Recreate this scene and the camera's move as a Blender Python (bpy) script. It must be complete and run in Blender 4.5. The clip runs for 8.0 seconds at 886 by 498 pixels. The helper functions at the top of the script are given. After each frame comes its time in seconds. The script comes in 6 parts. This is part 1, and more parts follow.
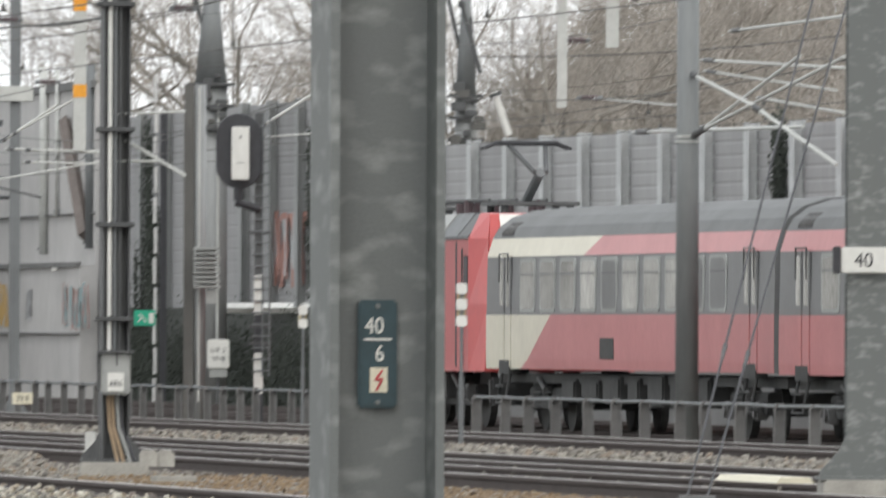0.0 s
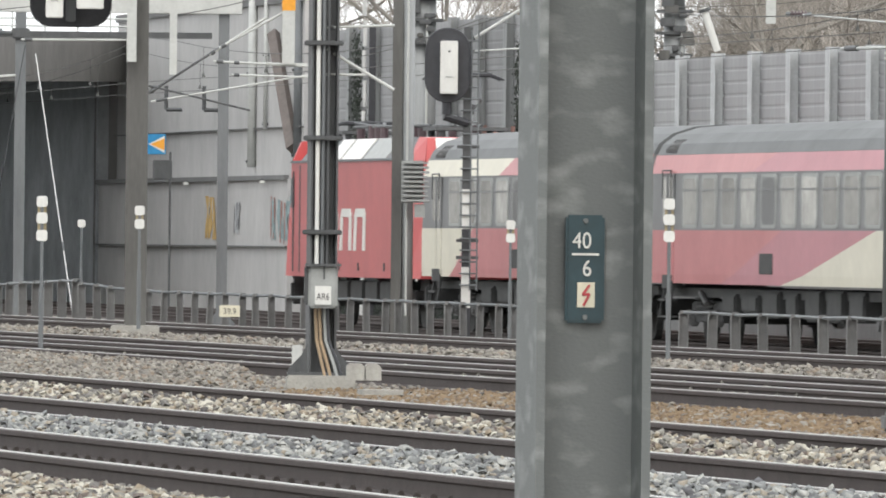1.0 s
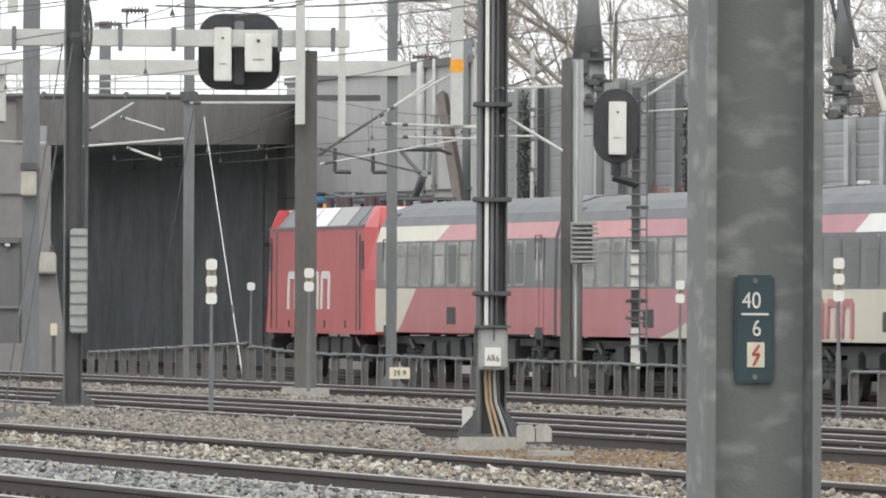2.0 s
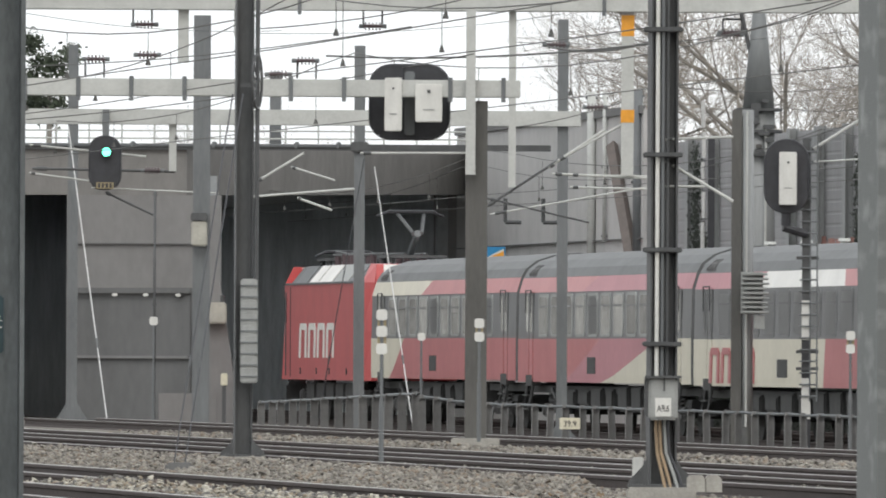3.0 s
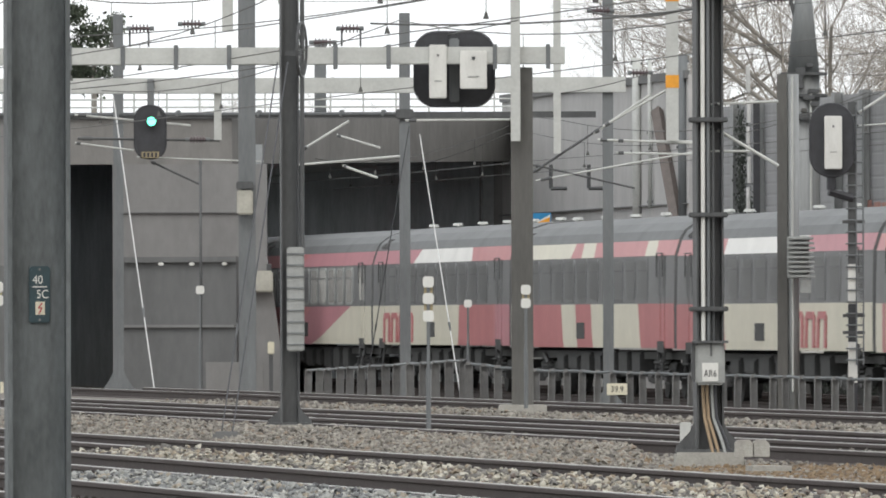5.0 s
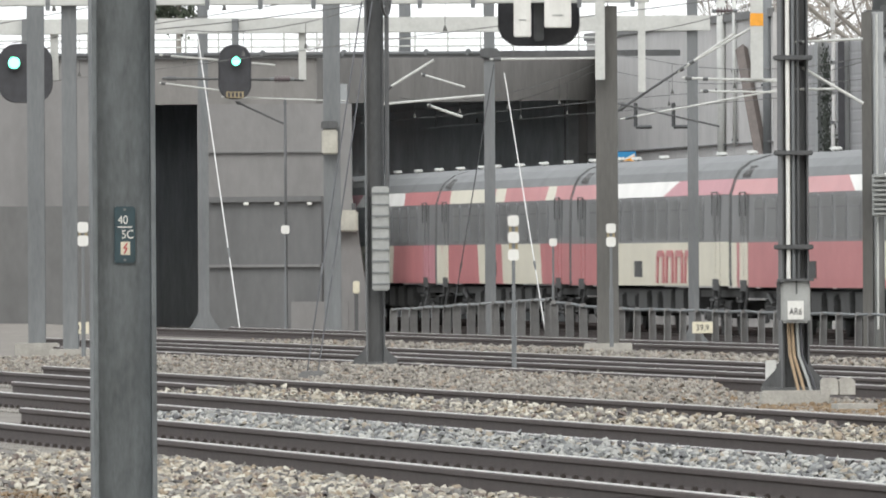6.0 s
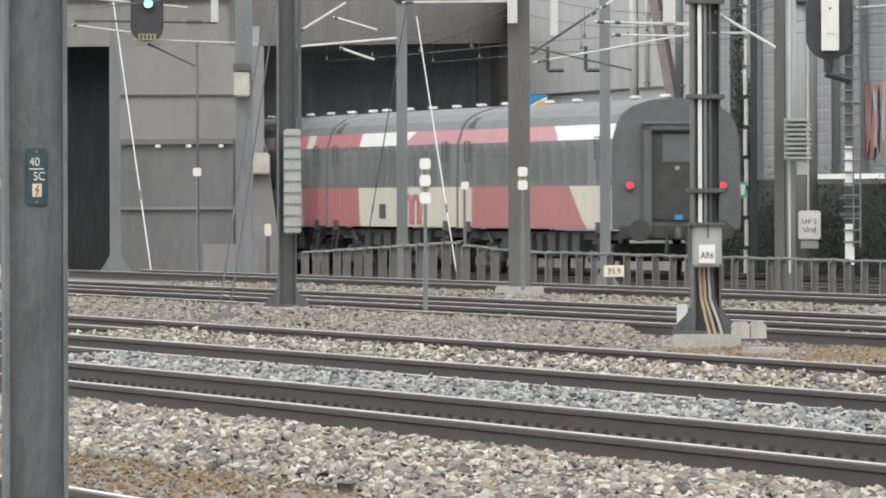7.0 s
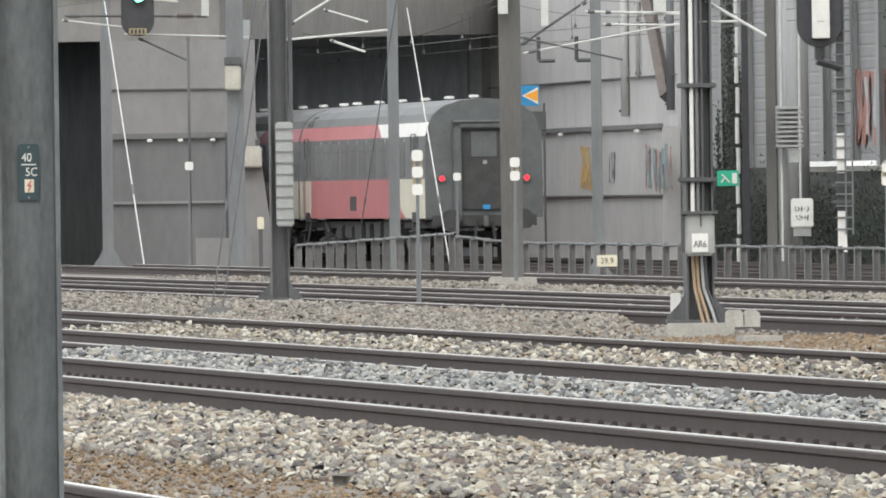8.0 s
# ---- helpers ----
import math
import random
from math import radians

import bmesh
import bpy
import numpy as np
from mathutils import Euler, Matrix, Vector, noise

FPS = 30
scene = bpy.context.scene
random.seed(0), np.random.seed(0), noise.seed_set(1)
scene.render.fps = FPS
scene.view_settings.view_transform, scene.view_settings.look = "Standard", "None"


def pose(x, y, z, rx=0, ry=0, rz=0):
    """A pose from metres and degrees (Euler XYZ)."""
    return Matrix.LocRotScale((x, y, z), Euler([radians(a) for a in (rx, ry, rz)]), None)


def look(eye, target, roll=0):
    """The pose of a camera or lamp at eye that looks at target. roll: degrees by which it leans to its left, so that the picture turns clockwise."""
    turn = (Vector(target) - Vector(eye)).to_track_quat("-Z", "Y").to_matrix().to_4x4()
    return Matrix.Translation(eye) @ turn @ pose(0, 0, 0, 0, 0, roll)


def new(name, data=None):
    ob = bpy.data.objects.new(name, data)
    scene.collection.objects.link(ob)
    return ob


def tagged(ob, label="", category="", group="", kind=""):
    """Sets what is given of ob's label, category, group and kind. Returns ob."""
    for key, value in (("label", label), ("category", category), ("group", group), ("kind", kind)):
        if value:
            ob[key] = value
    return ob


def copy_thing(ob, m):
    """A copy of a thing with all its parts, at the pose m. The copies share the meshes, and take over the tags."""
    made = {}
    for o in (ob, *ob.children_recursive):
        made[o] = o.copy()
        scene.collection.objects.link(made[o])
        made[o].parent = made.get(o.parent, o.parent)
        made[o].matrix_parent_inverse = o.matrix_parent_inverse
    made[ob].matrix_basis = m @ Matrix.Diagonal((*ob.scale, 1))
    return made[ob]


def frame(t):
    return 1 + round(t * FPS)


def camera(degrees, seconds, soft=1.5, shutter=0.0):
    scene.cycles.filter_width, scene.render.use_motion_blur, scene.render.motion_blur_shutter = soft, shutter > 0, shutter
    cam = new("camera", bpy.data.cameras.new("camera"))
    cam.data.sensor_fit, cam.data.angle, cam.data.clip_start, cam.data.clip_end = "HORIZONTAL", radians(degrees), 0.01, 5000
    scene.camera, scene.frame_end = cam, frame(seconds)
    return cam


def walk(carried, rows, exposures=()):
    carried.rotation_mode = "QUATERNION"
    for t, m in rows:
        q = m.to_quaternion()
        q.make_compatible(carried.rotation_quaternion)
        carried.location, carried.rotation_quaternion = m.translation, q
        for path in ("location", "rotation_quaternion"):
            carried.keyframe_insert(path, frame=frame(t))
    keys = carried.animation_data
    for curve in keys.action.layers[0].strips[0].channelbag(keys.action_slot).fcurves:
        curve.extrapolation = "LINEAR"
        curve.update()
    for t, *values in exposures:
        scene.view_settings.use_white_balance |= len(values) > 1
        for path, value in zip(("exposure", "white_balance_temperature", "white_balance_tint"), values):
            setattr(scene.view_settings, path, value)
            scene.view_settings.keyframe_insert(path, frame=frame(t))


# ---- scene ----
# Railway yard seen through a long lens: a train runs into a tunnel.
# x right, y away from the camera, z up; z = 0 is the rail top of the open tracks.
EYE = 1.35
cam = camera(3.5, 8.0, soft=1.8, shutter=0.25)
PATH = [
    (0.0, pose(0, 0, EYE, 90.328, -0.25, -2.305)),
    (0.1, pose(0, 0, EYE, 90.204, -0.27, -2.168)),
    (0.2, pose(0, 0, EYE, 90.090, -0.30, -2.028)),
    (0.3, pose(0, 0, EYE, 90.001, -0.32, -1.903)),
    (0.4, pose(0, 0, EYE, 89.965, -0.35, -1.783)),
    (0.5, pose(0, 0, EYE, 89.958, -0.37, -1.684)),
    (0.6, pose(0, 0, EYE, 89.973, -0.42, -1.606)),
    (0.7, pose(0, 0, EYE, 89.989, -0.46, -1.557)),
    (0.8, pose(0, 0, EYE, 89.989, -0.51, -1.525)),
    (1.0, pose(0, 0, EYE, 89.985, -0.60, -1.485)),
    (1.5, pose(0, 0, EYE, 90.066, -0.56, -1.120)),
    (2.0, pose(0, 0, EYE, 90.222, -0.26, -0.815)),
    (2.2, pose(0, 0, EYE, 90.276, -0.27, -0.699)),
    (3.3, pose(0, 0, EYE, 90.431, -0.27, -0.026)),
    (3.5, pose(0, 0, EYE, 90.418, -0.27, -0.001)),
    (4.0, pose(0, 0, EYE, 90.359, -0.32, 0.012)),
    (4.2, pose(0, 0, EYE, 90.329, -0.23, 0.018)),
    (5.3, pose(0, 0, EYE, 90.260, 0.27, 0.097)),
    (5.5, pose(0, 0, EYE, 90.221, 0.34, 0.161)),
    (5.7, pose(0, 0, EYE, 90.155, 0.35, 0.291)),
    (6.0, pose(0, 0, EYE, 90.047, 0.35, 0.379)),
    (6.3, pose(0, 0, EYE, 89.933, 0.28, 0.286)),
    (6.5, pose(0, 0, EYE, 89.902, 0.23, 0.173)),
    (7.0, pose(0, 0, EYE, 89.820, 0.18, 0.030)),
    (7.5, pose(0, 0, EYE, 89.807, 0.50, -0.066)),
    (8.0, pose(0, 0, EYE, 89.786, 0.77, -0.000)),
]
EXPOSURE = [(0.0, 0.18), (0.5, 0.39), (1.5, 0.47), (2.0, 0.31), (3.5, -0.03), (4.2, 0.01), (5.5, 0.18), (6.0, 0.44), (8.0, 0.55)]
walk(cam, PATH, EXPOSURE)

# ---- light: overcast winter day ----
world = bpy.data.worlds.new("overcast")
scene.world = world
world.use_nodes = True
wn = world.node_tree
sky = wn.nodes.new("ShaderNodeTexSky")
sky.sky_type = "NISHITA"
sky.sun_disc = False
sky.sun_elevation, sky.sun_rotation = radians(35), radians(160)
sky.air_density, sky.dust_density = 1.0, 6.0
cloud = wn.nodes.new("ShaderNodeMix")
cloud.data_type = "RGBA"
cloud.inputs["Factor"].default_value = 0.85
cloud.inputs["B"].default_value = (10.8, 11.05, 11.2, 1)
wn.links.new(sky.outputs[0], cloud.inputs["A"])
bg = wn.nodes["Background"]
bg.inputs["Strength"].default_value = 0.12
wn.links.new(cloud.outputs["Result"], bg.inputs["Color"])
sun_data = bpy.data.lights.new("sun", "SUN")
sun_data.energy, sun_data.angle, sun_data.color = 0.9, radians(25), (0.99, 0.985, 0.97)
sun_ob = new("sun", sun_data)
sun_ob.matrix_basis = look((0, 0, 50), (12, 40, 0))


# ---- materials ----
def mat(name, color, rough=0.7, metal=0.0, scale=3.0, var=0.25, bump=0.0, bscale=60.0, stretch=(1, 1, 1), island=0.0, obj=0.0, tint=None, spec=0.5, lo=0.45, hi=0.95, detail=6.0, fine=0.4):
    """A surface with blotches at two scales and fine relief; stretch < 1 on z gives streaks."""
    m = bpy.data.materials.new(name)
    m.use_nodes = True
    t = m.node_tree
    b = t.nodes["Principled BSDF"]
    b.inputs["Roughness"].default_value, b.inputs["Metallic"].default_value = rough, metal
    b.inputs["Specular IOR Level"].default_value = spec
    co = t.nodes.new("ShaderNodeTexCoord")
    mp = t.nodes.new("ShaderNodeMapping")
    mp.inputs["Scale"].default_value = stretch
    t.links.new(co.outputs["Object"], mp.inputs["Vector"])
    n1 = t.nodes.new("ShaderNodeTexNoise")
    n1.inputs["Scale"].default_value, n1.inputs["Detail"].default_value, n1.inputs["Roughness"].default_value = scale, detail, 0.65
    n2 = t.nodes.new("ShaderNodeTexNoise")
    n2.inputs["Scale"].default_value, n2.inputs["Detail"].default_value = scale * 9, 4
    t.links.new(mp.outputs[0], n1.inputs["Vector"])
    t.links.new(mp.outputs[0], n2.inputs["Vector"])
    add = t.nodes.new("ShaderNodeMath")
    add.operation = "MULTIPLY_ADD"
    add.inputs[1].default_value = fine
    t.links.new(n2.outputs["Fac"], add.inputs[0])
    t.links.new(n1.outputs["Fac"], add.inputs[2])
    ramp = t.nodes.new("ShaderNodeValToRGB")
    e = ramp.color_ramp.elements
    e[0].position, e[1].position = lo, hi
    dark = [c * (1 - var) for c in color]
    light = [min(1, c * (1 + var)) for c in (tint or color)]
    e[0].color, e[1].color = (*dark, 1), (*light, 1)
    t.links.new(add.outputs[0], ramp.inputs["Fac"])
    out = ramp.outputs["Color"]
    for amount, node, socket in ((island, "ShaderNodeNewGeometry", "Random Per Island"), (obj, "ShaderNodeObjectInfo", "Random")):
        if amount:
            g = t.nodes.new(node)
            r = t.nodes.new("ShaderNodeMapRange")
            r.inputs["To Min"].default_value, r.inputs["To Max"].default_value = 1 - amount, 1 + amount
            t.links.new(g.outputs[socket], r.inputs["Value"])
            mul = t.nodes.new("ShaderNodeVectorMath")
            mul.operation = "MULTIPLY"
            t.links.new(out, mul.inputs[0])
            t.links.new(r.outputs[0], mul.inputs[1])
            out = mul.outputs[0]
    t.links.new(out, b.inputs["Base Color"])
    if bump:
        bn = t.nodes.new("ShaderNodeTexNoise")
        bn.inputs["Scale"].default_value, bn.inputs["Detail"].default_value = bscale, 5
        bp = t.nodes.new("ShaderNodeBump")
        bp.inputs["Strength"].default_value, bp.inputs["Distance"].default_value = bump, 0.02
        t.links.new(mp.outputs[0], bn.inputs["Vector"])
        t.links.new(bn.outputs["Fac"], bp.inputs["Height"])
        t.links.new(bp.outputs[0], b.inputs["Normal"])
    return m


def glow(name, color, strength):
    m = bpy.data.materials.new(name)
    m.use_nodes = True
    b = m.node_tree.nodes["Principled BSDF"]
    b.inputs["Base Color"].default_value = (*color, 1)
    b.inputs["Emission Color"].default_value = (*color, 1)
    b.inputs["Emission Strength"].default_value = strength
    return m


GALV = mat("galvanised_steel", (0.15, 0.161, 0.158), 0.6, 0.15, 9, 0.10, 0.1, 90, (1, 1, 1.7), tint=(0.255, 0.268, 0.261), lo=0.58, hi=0.86, detail=1.5, fine=0.12)
GALV_DARK = mat("dull_galvanised_steel", (0.075, 0.084, 0.087), 0.6, 0.15, 6, 0.3, 0.15, 90, (1, 1, 0.3), tint=(0.115, 0.127, 0.13))
GALV_FAR = mat("weathered_galvanised_steel", (0.15, 0.16, 0.165), 0.6, 0.15, 3, 0.22, 0.1, 50, (1, 1, 0.2))
DARK_STEEL = mat("dark_painted_steel", (0.075, 0.078, 0.08), 0.55, 0.1, 3, 0.3, 0.1, 60, (1, 1, 0.3))
BLACK = mat("black_paint", (0.032, 0.033, 0.038), 0.5, 0, 5, 0.3)
WHITE = mat("white_paint", (0.62, 0.62, 0.59), 0.5, 0, 4, 0.12, 0.05, 40, (1, 1, 0.4))
GREY_BOX = mat("grey_cabinet_paint", (0.30, 0.31, 0.30), 0.5, 0, 5, 0.15, 0.05, 40)
BEAM = mat("pale_beam_paint", (0.47, 0.48, 0.46), 0.5, 0.0, 2, 0.15, 0.05, 40)
ORANGE = mat("orange_paint", (0.75, 0.33, 0.03), 0.5, 0, 6, 0.15)
PLATE_BLUE = mat("enamel_blue_green", (0.018, 0.045, 0.055), 0.35, 0, 8, 0.25)
LETTER = mat("letter_white", (0.64, 0.64, 0.60), 0.5, 0, 20, 0.1)
LETTER_DARK = mat("letter_black", (0.03, 0.03, 0.035), 0.5, 0, 20, 0.1)
CREAM_SIGN = mat("cream_sign", (0.60, 0.565, 0.44), 0.5, 0, 12, 0.12)
RED_SIGN = mat("sign_red", (0.45, 0.06, 0.07), 0.5, 0, 10, 0.2)
CONCRETE = mat("concrete_wall", (0.212, 0.209, 0.206), 0.9, 0, 0.5, 0.16, 0.25, 12, (1, 1, 0.5))
CONCRETE_LINTEL = mat("rain_stained_concrete", (0.185, 0.18, 0.172), 0.9, 0, 0.6, 0.22, 0.3, 12, (1, 1, 0.45))
# lighter than the pier's concrete: brightness of the haze put into the colour
CONCRETE_HAZED = mat("concrete_paled_for_haze", (0.435, 0.428, 0.42), 0.9, 0, 0.5, 0.14, 0.25, 12, (1, 1, 0.6))
PALE_GREY = mat("smooth_grey_steel", (0.17, 0.18, 0.182), 0.55, 0.1, 3, 0.18, 0.1, 40, (1, 1, 0.15))
MAST_BROWN = mat("brown_grey_steel", (0.10, 0.098, 0.092), 0.65, 0.1, 3, 0.25, 0.1, 50, (1, 1, 0.2))
PALE_COLUMN = mat("streaked_pale_steel", (0.27, 0.28, 0.28), 0.6, 0.1, 3, 0.3, 0.1, 40, (1, 1, 0.08))
SLEEVE = mat("weathered_white_sleeve", (0.50, 0.50, 0.49), 0.6, 0, 3, 0.25)
CONCRETE_DARK = mat("stained_concrete", (0.145, 0.146, 0.145), 0.9, 0, 0.5, 0.18, 0.3, 12, (1, 1, 0.5))
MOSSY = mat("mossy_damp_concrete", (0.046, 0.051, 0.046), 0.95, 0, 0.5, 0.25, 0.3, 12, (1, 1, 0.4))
DULL_CREAM = mat("weathered_cream_paint", (0.40, 0.39, 0.34), 0.6, 0, 4, 0.2)
CONCRETE_BASE = mat("concrete_footing", (0.34, 0.33, 0.30), 0.95, 0, 4, 0.22, 0.4, 40)
LINING = mat("sooty_tunnel_lining", (0.36, 0.38, 0.39), 0.95, 0, 0.5, 0.3)
BARRIER = mat("noise_barrier_panel", (0.285, 0.287, 0.29), 0.7, 0, 0.8, 0.2, 0.1, 20, (1, 1, 0.3), obj=0.1)
BARRIER_POST = mat("barrier_post", (0.44, 0.455, 0.46), 0.6, 0, 2, 0.2)
RAIL = mat("rusty_rail", (0.050, 0.037, 0.034), 0.75, 0.15, 4, 0.3, 0.2, 60)
RAIL_TOP = mat("worn_rail_head", (0.55, 0.54, 0.52), 0.42, 0.85, 5, 0.15)
SLEEPER = mat("sleeper_concrete", (0.22, 0.21, 0.19), 0.9, 0, 3, 0.25, 0.3, 40, obj=0.15)
CLIP = mat("rail_clip", (0.06, 0.05, 0.045), 0.8, 0.2, 10, 0.3)
GROUND = mat("dusty_ballast_bed", (0.15, 0.137, 0.12), 0.95, 0, 0.9, 0.3, 0.8, 14)
def stone_mat(name, palette):
    """Broken stone: every piece takes one of several rock colours, with a fine grain."""
    m = mat(name, (1.0, 1.0, 1.0), 0.9, 0, 25, 0.16, 0.25, 70)
    t = m.node_tree
    b = t.nodes["Principled BSDF"]
    grain = b.inputs["Base Color"].links[0].from_socket
    g = t.nodes.new("ShaderNodeNewGeometry")
    r = t.nodes.new("ShaderNodeValToRGB")
    r.color_ramp.interpolation = "CONSTANT"
    e = r.color_ramp.elements
    e[0].position, e[0].color = 0.0, (*palette[0][1], 1)
    e[1].position, e[1].color = palette[1][0], (*palette[1][1], 1)
    for p, c in palette[2:]:
        e.new(p).color = (*c, 1)
    t.links.new(g.outputs["Random Per Island"], r.inputs["Fac"])
    mul = t.nodes.new("ShaderNodeVectorMath")
    mul.operation = "MULTIPLY"
    t.links.new(grain, mul.inputs[0])
    t.links.new(r.outputs["Color"], mul.inputs[1])
    t.links.new(mul.outputs[0], b.inputs["Base Color"])
    return m


STONE = stone_mat("ballast_stone", [(0, (0.38, 0.35, 0.285)), (0.2, (0.25, 0.238, 0.21)), (0.4, (0.52, 0.495, 0.42)), (0.55, (0.17, 0.162, 0.15)), (0.7, (0.29, 0.24, 0.175)), (0.84, (0.15, 0.12, 0.105)), (0.93, (0.095, 0.09, 0.088))])
STONE_BLUE = stone_mat("fresh_blue_ballast", [(0, (0.33, 0.335, 0.315)), (0.25, (0.24, 0.25, 0.247)), (0.48, (0.43, 0.43, 0.40)), (0.62, (0.16, 0.165, 0.165)), (0.78, (0.32, 0.285, 0.23)), (0.88, (0.12, 0.12, 0.125))])
STONE_DUST = stone_mat("dusty_ballast", [(0, (0.28, 0.26, 0.225)), (0.25, (0.22, 0.205, 0.18)), (0.48, (0.33, 0.31, 0.27)), (0.64, (0.17, 0.155, 0.138)), (0.8, (0.25, 0.205, 0.16)), (0.93, (0.13, 0.118, 0.108))])
STONE_RUST = stone_mat("rust_stained_ballast", [(0, (0.215, 0.15, 0.088)), (0.3, (0.175, 0.12, 0.07)), (0.55, (0.25, 0.18, 0.11)), (0.8, (0.14, 0.10, 0.07)), (0.94, (0.28, 0.24, 0.18))])
FENCE = mat("fence_steel", (0.17, 0.17, 0.168), 0.7, 0.1, 4, 0.25, obj=0.15)
WIRE = mat("copper_wire", (0.085, 0.085, 0.08), 0.6, 0.3, 2, 0.2)
INSULATOR = mat("brown_insulator", (0.07, 0.045, 0.05), 0.35, 0, 10, 0.2)
# the train's reds are greyed so that their colour carries the haze
RED = mat("train_red_hazed", (0.43, 0.14, 0.145), 0.4, 0, 0.7, 0.1, tint=(0.45, 0.165, 0.17))
PINK = mat("train_faded_red_hazed", (0.425, 0.185, 0.21), 0.5, 0, 0.7, 0.12)
# brighter copy of the body red: light on the tapered cabs as colour
CAB_RED_LIT = mat("cab_red_lit", (0.52, 0.085, 0.085), 0.4, 0, 0.8, 0.1)
LOCO_RED = mat("locomotive_red_hazed", (0.44, 0.105, 0.108), 0.42, 0, 0.8, 0.12, bump=0.05, bscale=3)
CREAM = mat("train_cream", (0.60, 0.57, 0.47), 0.45, 0, 0.6, 0.1)
TRAIN_WHITE = mat("train_white", (0.72, 0.71, 0.68), 0.45, 0, 0.6, 0.1)
TRAIN_GREY = mat("train_window_band", (0.155, 0.158, 0.16), 0.45, 0, 0.8, 0.15)
ROOF = mat("train_roof", (0.115, 0.12, 0.122), 0.6, 0, 0.7, 0.22)
UNDER = mat("sooty_underframe", (0.045, 0.046, 0.046), 0.8, 0, 3, 0.3)
UNDER_GREY = mat("dusty_equipment_box", (0.10, 0.10, 0.10), 0.7, 0, 3, 0.3)
END_GREY = mat("coach_end", (0.088, 0.096, 0.098), 0.6, 0, 2, 0.25)
GLASS = mat("tinted_window", (0.132, 0.136, 0.138), 0.3, 0.0, 0.5, 0.2, obj=0.12, spec=0.5)
# opaque pale pane: the daylight in the glass is put into its colour
DAYLIT_PANE = mat("pane_with_painted_daylight", (0.43, 0.425, 0.40), 0.2, 0.0, 0.9, 0.35, obj=0.35)
EXIT_GREEN = mat("exit_sign_green", (0.02, 0.36, 0.22), 0.5, 0, 8, 0.1)
SIGN_BLUE = mat("sign_blue", (0.02, 0.22, 0.45), 0.5, 0, 8, 0.15)
BARK = mat("winter_bark", (0.25, 0.235, 0.21), 0.95, 0, 1.5, 0.3)
TWIG = mat("winter_twigs", (0.29, 0.265, 0.235), 0.95, 0, 0.4, 0.35, island=0.35)
EVERGREEN = mat("evergreen_leaf", (0.055, 0.07, 0.045), 0.8, 0, 1, 0.3, island=0.4)
IVY = mat("ivy_leaf", (0.046, 0.054, 0.045), 0.95, 0, 1, 0.2, island=0.14)
MOUND = mat("leaf_litter_bank", (0.21, 0.19, 0.17), 1.0, 0, 0.4, 0.35, 0.6, 6)
TAR_CABLE = mat("cable_sheath", (0.30, 0.22, 0.14), 0.7, 0, 6, 0.2)
GREEN_LAMP = glow("green_signal_light", (0.12, 0.95, 0.55), 4.0)
RED_LAMP = glow("red_tail_light", (1.0, 0.01, 0.02), 3.0)


# ---- mesh helpers ----
def box(bm, c, s, rz=0.0, bevel=0.0):
    m = Matrix.Translation(c) @ Matrix.Rotation(rz, 4, "Z") @ Matrix.Diagonal((*s, 1))
    g = bmesh.ops.create_cube(bm, size=1, matrix=m)
    if bevel:
        bmesh.ops.bevel(bm, geom=list({e for v in g["verts"] for e in v.link_edges}), offset=bevel, segments=2, affect="EDGES")
    return bm


def tube(bm, a, b, r, r2=None, seg=8):
    a, b = Vector(a), Vector(b)
    d = b - a
    m = Matrix.Translation((a + b) / 2) @ d.to_track_quat("Z", "Y").to_matrix().to_4x4()
    bmesh.ops.create_cone(bm, cap_ends=True, segments=seg, radius1=r, radius2=r if r2 is None else r2, depth=d.length, matrix=m)
    return bm


def sweep(bm, pts, r, seg=6):
    """One continuous round strand through the points."""
    prev = None
    pts = [Vector(p) for p in pts]
    for i, p in enumerate(pts):
        d = (pts[min(i + 1, len(pts) - 1)] - pts[max(i - 1, 0)]).normalized()
        s = d.cross(Vector((0, 0, 1)))
        s = (s if s.length > 0.01 else d.orthogonal()).normalized()
        t = s.cross(d)
        ring = [bm.verts.new(p + r * (math.cos(2 * math.pi * k / seg) * s + math.sin(2 * math.pi * k / seg) * t)) for k in range(seg)]
        if prev:
            for k in range(seg):
                bm.faces.new((prev[k], prev[(k + 1) % seg], ring[(k + 1) % seg], ring[k]))
        prev = ring
    return bm


def prism(bm, pts, axis, lo, hi):
    """Extrude a closed outline (in the two axes other than axis) from lo to hi."""
    def at3(p, h):
        return {"x": (h, p[0], p[1]), "y": (p[0], h, p[1]), "z": (p[0], p[1], h)}[axis]
    a = [bm.verts.new(at3(p, lo)) for p in pts]
    b = [bm.verts.new(at3(p, hi)) for p in pts]
    n = len(pts)
    bm.faces.new(a)
    bm.faces.new(list(reversed(b)))
    for i in range(n):
        bm.faces.new((a[i], b[i], b[(i + 1) % n], a[(i + 1) % n]))
    bmesh.ops.recalc_face_normals(bm, faces=bm.faces)
    return bm


def hsection(w, d, tf, tw):
    """Outline of an H-beam: flanges w wide, d deep."""
    a, b, t = w / 2, d / 2, tw / 2
    return [(-a, -b), (a, -b), (a, -b + tf), (t, -b + tf), (t, b - tf), (a, b - tf), (a, b), (-a, b), (-a, b - tf), (-t, b - tf), (-t, -b + tf), (-a, -b + tf)]


def turned(pts, deg):
    c, s = math.cos(radians(deg)), math.sin(radians(deg))
    return [(x * c - y * s, x * s + y * c) for x, y in pts]


def B():
    return bmesh.new()


